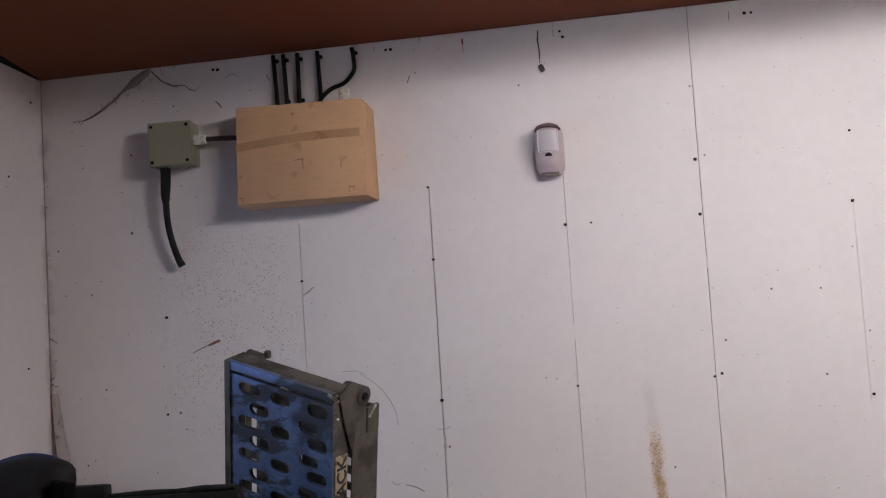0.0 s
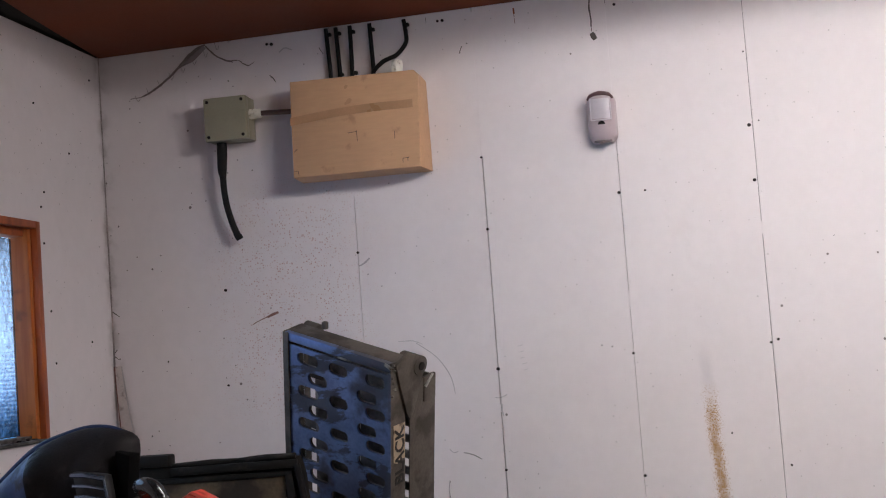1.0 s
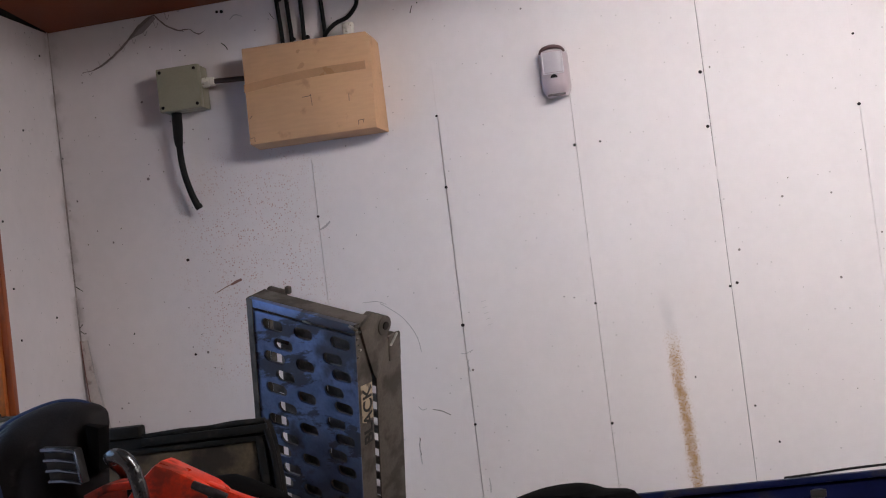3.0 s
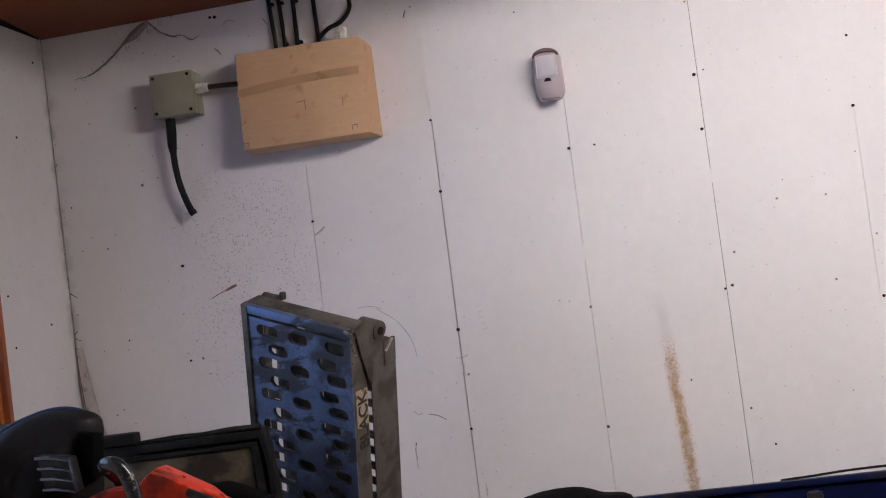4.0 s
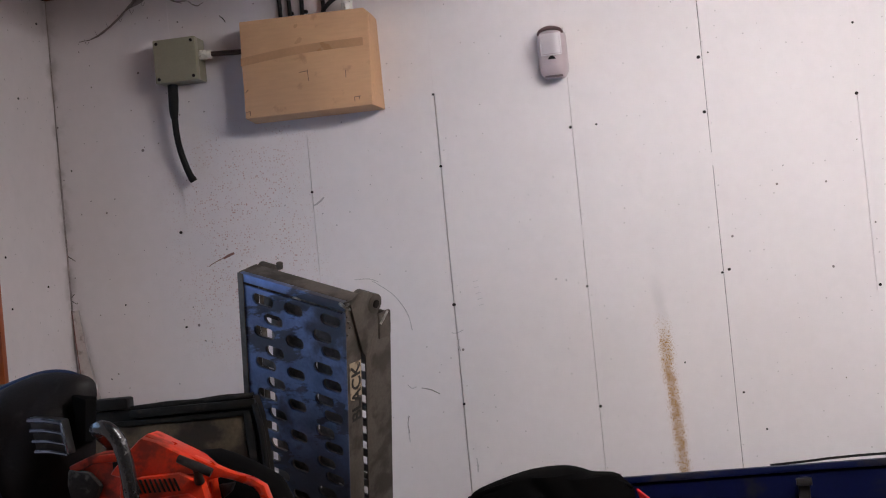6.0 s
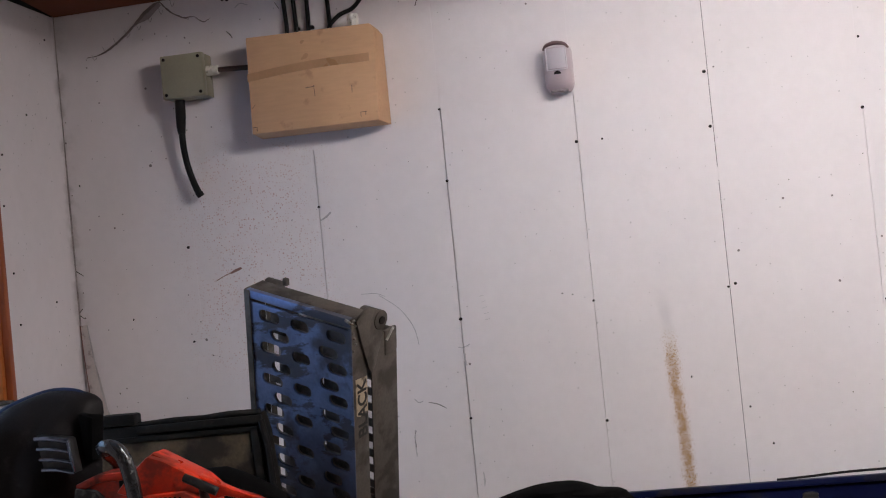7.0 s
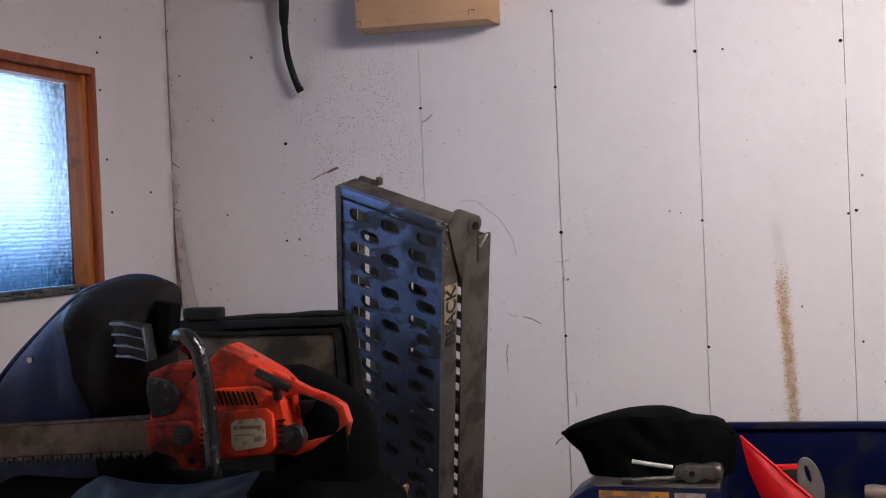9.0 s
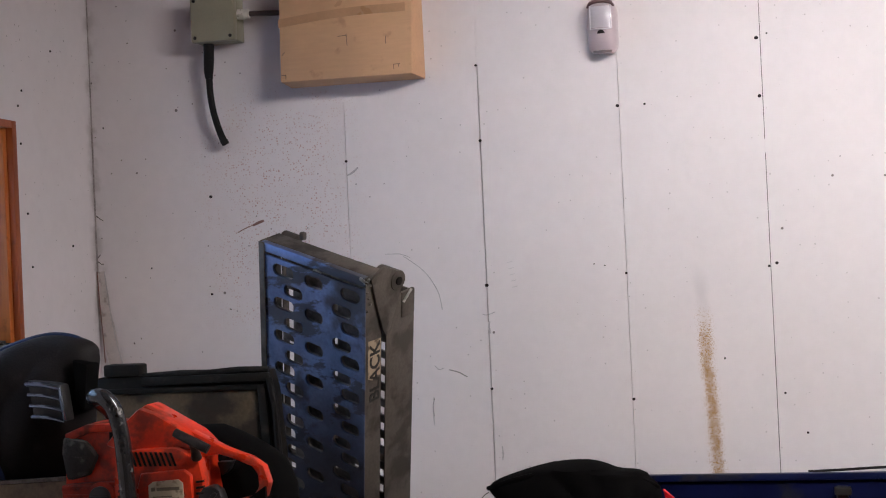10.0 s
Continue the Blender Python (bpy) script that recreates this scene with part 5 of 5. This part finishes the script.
part("stick", prism([(-0.6, 0.0), (4.0, 0.0), (3.0, 26.0), (3.9, 29.2), (3.3, 29.5), (1.5, 27.6), (0.2, 26.6)], -0.014, 0.012, 0.003), SCRAPWOOD, scrap)

# ---- right-hand group ----
pan = thing("blue_tool_chest", (1.0, -0.12, BENCH), "dark blue enamelled steel chest with its lid up", "tool chest")
dz = 32.4
lidp = part("lid", prism([(-8.0, 0.2), (70.0, 0.2), (70.0, dz + 0.25), (-8.0, dz)], -0.004, 0.0, 0.0008), BLUE, pan, "blue steel lid")
part("rim", prism([(-8.0, dz - 1.0), (70.0, dz - 0.75), (70.0, dz + 0.45), (-8.0, dz + 0.2)], -0.011, 0.004, 0.002), BLUERIM, lidp)
part("rim", box((-0.08, -0.022, 0.002), (-0.066, -0.0045, 0.311), 0.002), BLUERIM, lidp)
part("rim", box((0.686, -0.022, 0.002), (0.70, -0.0045, 0.313), 0.002), BLUERIM, lidp)
la = part("latch", box((0.425, -0.020, 0.24), (0.445, -0.0046, 0.305), 0.003), BLACKPLASTIC, pan, "black strap latch")
part("tongue", box((0.421, -0.030, 0.292), (0.449, -0.0205, 0.306), 0.002), BLACKPLASTIC, la)
part("base", box((-0.08, -0.16, 0.0), (0.70, -0.024, 0.17), 0.004), BLUE, pan)
hose = thing("black_cable", (1.40, -0.105, 1.1765), "thin black cable lying along the chest lid", "cable")
part("sheath", tube([(-0.02, -0.004, 0.001), (0.04, -0.002, 0.003), (0.10, 0.0, 0.006), (0.18, 0.002, 0.007), (0.28, 0.002, 0.005)], 0.0024, 8), BLACKCABLE, hose)

blk = thing("blue_toolbox", (1.0, -0.40, BENCH), "greasy blue metal toolbox with torn stickers", "toolbox")
part("body", prism([(-20.0, 0.0), (11.6, 0.0), (11.4, 26.0), (-9.9, 26.2), (-13.8, 23.9), (-15.9, 21.1), (-18.6, 15.0)], 0.0, 0.16, 0.006), BLUERIM, blk)
part("top", prism([(-9.4, 26.25), (11.0, 26.05), (11.0, 26.3), (-9.4, 26.5)], 0.004, 0.156, 0.0006), BLOCKTOP, blk, "greasy dusty top")
st = part("sticker", prism([(-8.4, 21.0), (3.0, 21.0), (3.0, 25.6), (-8.3, 25.8)], -0.0006, -0.0001), YELLOW, blk, "worn orange sticker")
for x, z, w, h in ((-2.2, 23.0, 1.2, 1.6), (0.6, 22.6, 1.0, 2.4), (-7.4, 24.4, 4.0, 0.5)):
    part("print_bar", prism(oval(x + w / 2, z + h / 2, w, h, 10), -0.0010, -0.0005), INK, st)
part("sticker", prism([(3.8, 22.0), (8.7, 22.0), (8.8, 25.4), (3.9, 25.5)], -0.0008, -0.0001), PALELABEL, blk, "faded pale sticker")

hat = thing("black_cloth_bag", (1.0, -0.285, 1.114), "limp black cloth bag lying on the toolbox", "cloth bag")
part("cloth", puffy([(0.0, -11.6, 12.6), (1.4, -12.1, 13.0), (3.6, -13.0, 13.3), (5.6, -15.2, 13.6), (6.8, -16.0, 13.4), (7.8, -15.2, 12.6), (8.5, -14.0, 11.8), (9.3, -11.8, 11.3), (9.75, -10.4, 10.2), (9.95, -9.8, 6.8), (10.6, -7.4, 5.4), (11.2, -4.8, 3.6), (11.6, -1.6, 1.6)], 0.045, 0.04, 0.012, 9.0, 21.0), BLACKCLOTH, hat)
part("brim", tube([(-0.158, -0.012, 0.070), (-0.110, -0.030, 0.086), (-0.05, -0.036, 0.098), (0.01, -0.034, 0.098), (0.06, -0.030, 0.084), (0.10, -0.02, 0.085), (0.132, -0.01, 0.070)], [0.004, 0.005, 0.006, 0.006, 0.005, 0.004, 0.003], 8), BLACKCLOTH, hat)
part("thread", tube([(-0.158, -0.004, 0.062), (-0.165, -0.006, 0.058), (-0.172, -0.006, 0.050)], 0.0008, 6), BLACKCLOTH, hat)

hm = thing("hammer", (0.988, -0.36, 1.115), "small steel hammer lying on the toolbox", "hammer")
part("head", prism([(4.2, 0.4), (5.0, 2.5), (7.0, 3.0), (9.2, 2.8), (11.4, 3.2), (12.6, 2.6), (12.6, 1.0), (10.8, 0.5), (9.6, 0.8), (8.4, 0.0), (6.8, 0.0), (6.2, 0.6)], -0.012, 0.014, 0.004), TOOLSTEEL, hm, "dull steel head")
part("eye", disc((0.077, -0.0125, 0.015), 0.0045, 0.004, 14, 0.001), NAIL, hm)
part("peen", disc((0.118, -0.004, 0.019), 0.013, 0.012, 16, 0.003, "x"), TOOLSTEEL, hm)
part("shank", tube([(-0.018, -0.02, 0.037), (0.012, -0.014, 0.031), (0.046, -0.006, 0.025)], 0.0034, 10), BRIGHTSTEEL, hm, "bright chrome shank")
wr = thing("screwdriver", (0.968, -0.385, 1.115), "dull steel screwdriver lying beside the hammer", "screwdriver")
part("shaft", tube([(0.0, 0, 0.006), (0.03, 0.004, 0.008), (0.07, 0.01, 0.009)], 0.0042, 8), TOOLSTEEL, wr)
part("tip", tube([(-0.014, -0.002, 0.006), (0.001, 0, 0.006)], 0.0056, 8, 3), BLACKPLASTIC, wr)

# red scoop with grey grip
sc = thing("red_scoop", (1.20, -0.34, BENCH), "bright red plastic scoop standing beside the toolbox", "scoop")
bm = bmesh.new()
rings = []
for j in range(25):
    s = j / 24
    z = 0.338 * (1 - s)
    xl = np.interp(z * 100, [0, 20, 23, 28, 33.8], [2.0, -0.9, -2.6, -4.6, -5.9])
    xr = np.interp(z * 100, [0, 20, 24.3, 29, 33.8], [15.0, 9.2, 4.6, -0.6, -5.7])
    rings.append([bm.verts.new(((xl + (xr - xl) * k / 12) / 100, -0.016 * math.sin(math.pi * k / 12) * min(1, 3 * s) - 0.012 * s, z)) for k in range(13)])
for a, b in zip(rings, rings[1:]):
    for k in range(12):
        bm.faces.new((a[k], a[k + 1], b[k + 1], b[k]))
bmesh.ops.solidify(bm, geom=bm.faces[:], thickness=0.003)
part("blade", bm, RED, sc)
part("edge", tube([(-0.058, -0.001, 0.337), (-0.006, -0.004, 0.290), (0.046, -0.008, 0.243), (0.092, -0.012, 0.200)], 0.0022, 8), RED, sc)
gp = thing("grey_grip_tool", (1.238, -0.275, BENCH), "tool with a grey looped rubber grip and red back", "hand tool")
tilt = lambda loop: [(0.8 + (x - 0.8) * 0.966 + (z - 26.0) * -0.259, 26.0 + (x - 0.8) * 0.259 + (z - 26.0) * 0.966) for x, z in loop]
gt = prism(tilt(oval(0.9, 24.9, 3.9, 8.4, 20)), -0.008, 0.008, 0.003, [tilt(oval(0.9, 26.4, 0.8, 3.2, 14))])
part("grip", gt, GREY, gp, "grey rubber loop grip")
part("stem", prism([(-1.0, 0.0), (4.0, 0.0), (3.0, 23.0), (0.2, 23.2)], -0.006, 0.006, 0.002), GREY, gp)
part("jaw", prism([(-4.6, 20.0), (-0.8, 21.0), (-0.8, 27.2), (-4.4, 27.0)], -0.004, 0.006, 0.002), BLACKPLASTIC, gp)
part("back", prism([(-4.6, 27.05), (-0.6, 27.25), (-0.6, 28.0), (-4.4, 27.8)], -0.006, 0.006, 0.001), RED, gp)

rod = thing("wooden_handle", (1.40, -0.30, 1.078), "old pale wooden tool handle with wound ridges", "tool handle")
rb = tube([(-0.066 + 0.014 * i, 0.0, 0.012 - 0.0006 * i) for i in range(18)], [0.0105 + 0.0012 * ((i * 5) % 3) for i in range(18)], 12, 3)
part("shaft", rb, HANDLEWOOD, rod)
br = thing("black_bracket", (1.40, -0.30, BENCH), "black steel post holding the wooden handle", "bracket")
part("post", box((-0.064, -0.014, 0.0), (-0.050, 0.014, 0.219), 0.003), BLACKPLASTIC, br)
part("post", box((0.10, -0.014, 0.0), (0.114, 0.014, 0.213), 0.003), BLACKPLASTIC, br)
for x in (-0.085, -0.10):
    part("peg", box((x - 0.004, -0.008, 0.0), (x + 0.004, 0.008, 0.206), 0.002), BLACKPLASTIC, br)
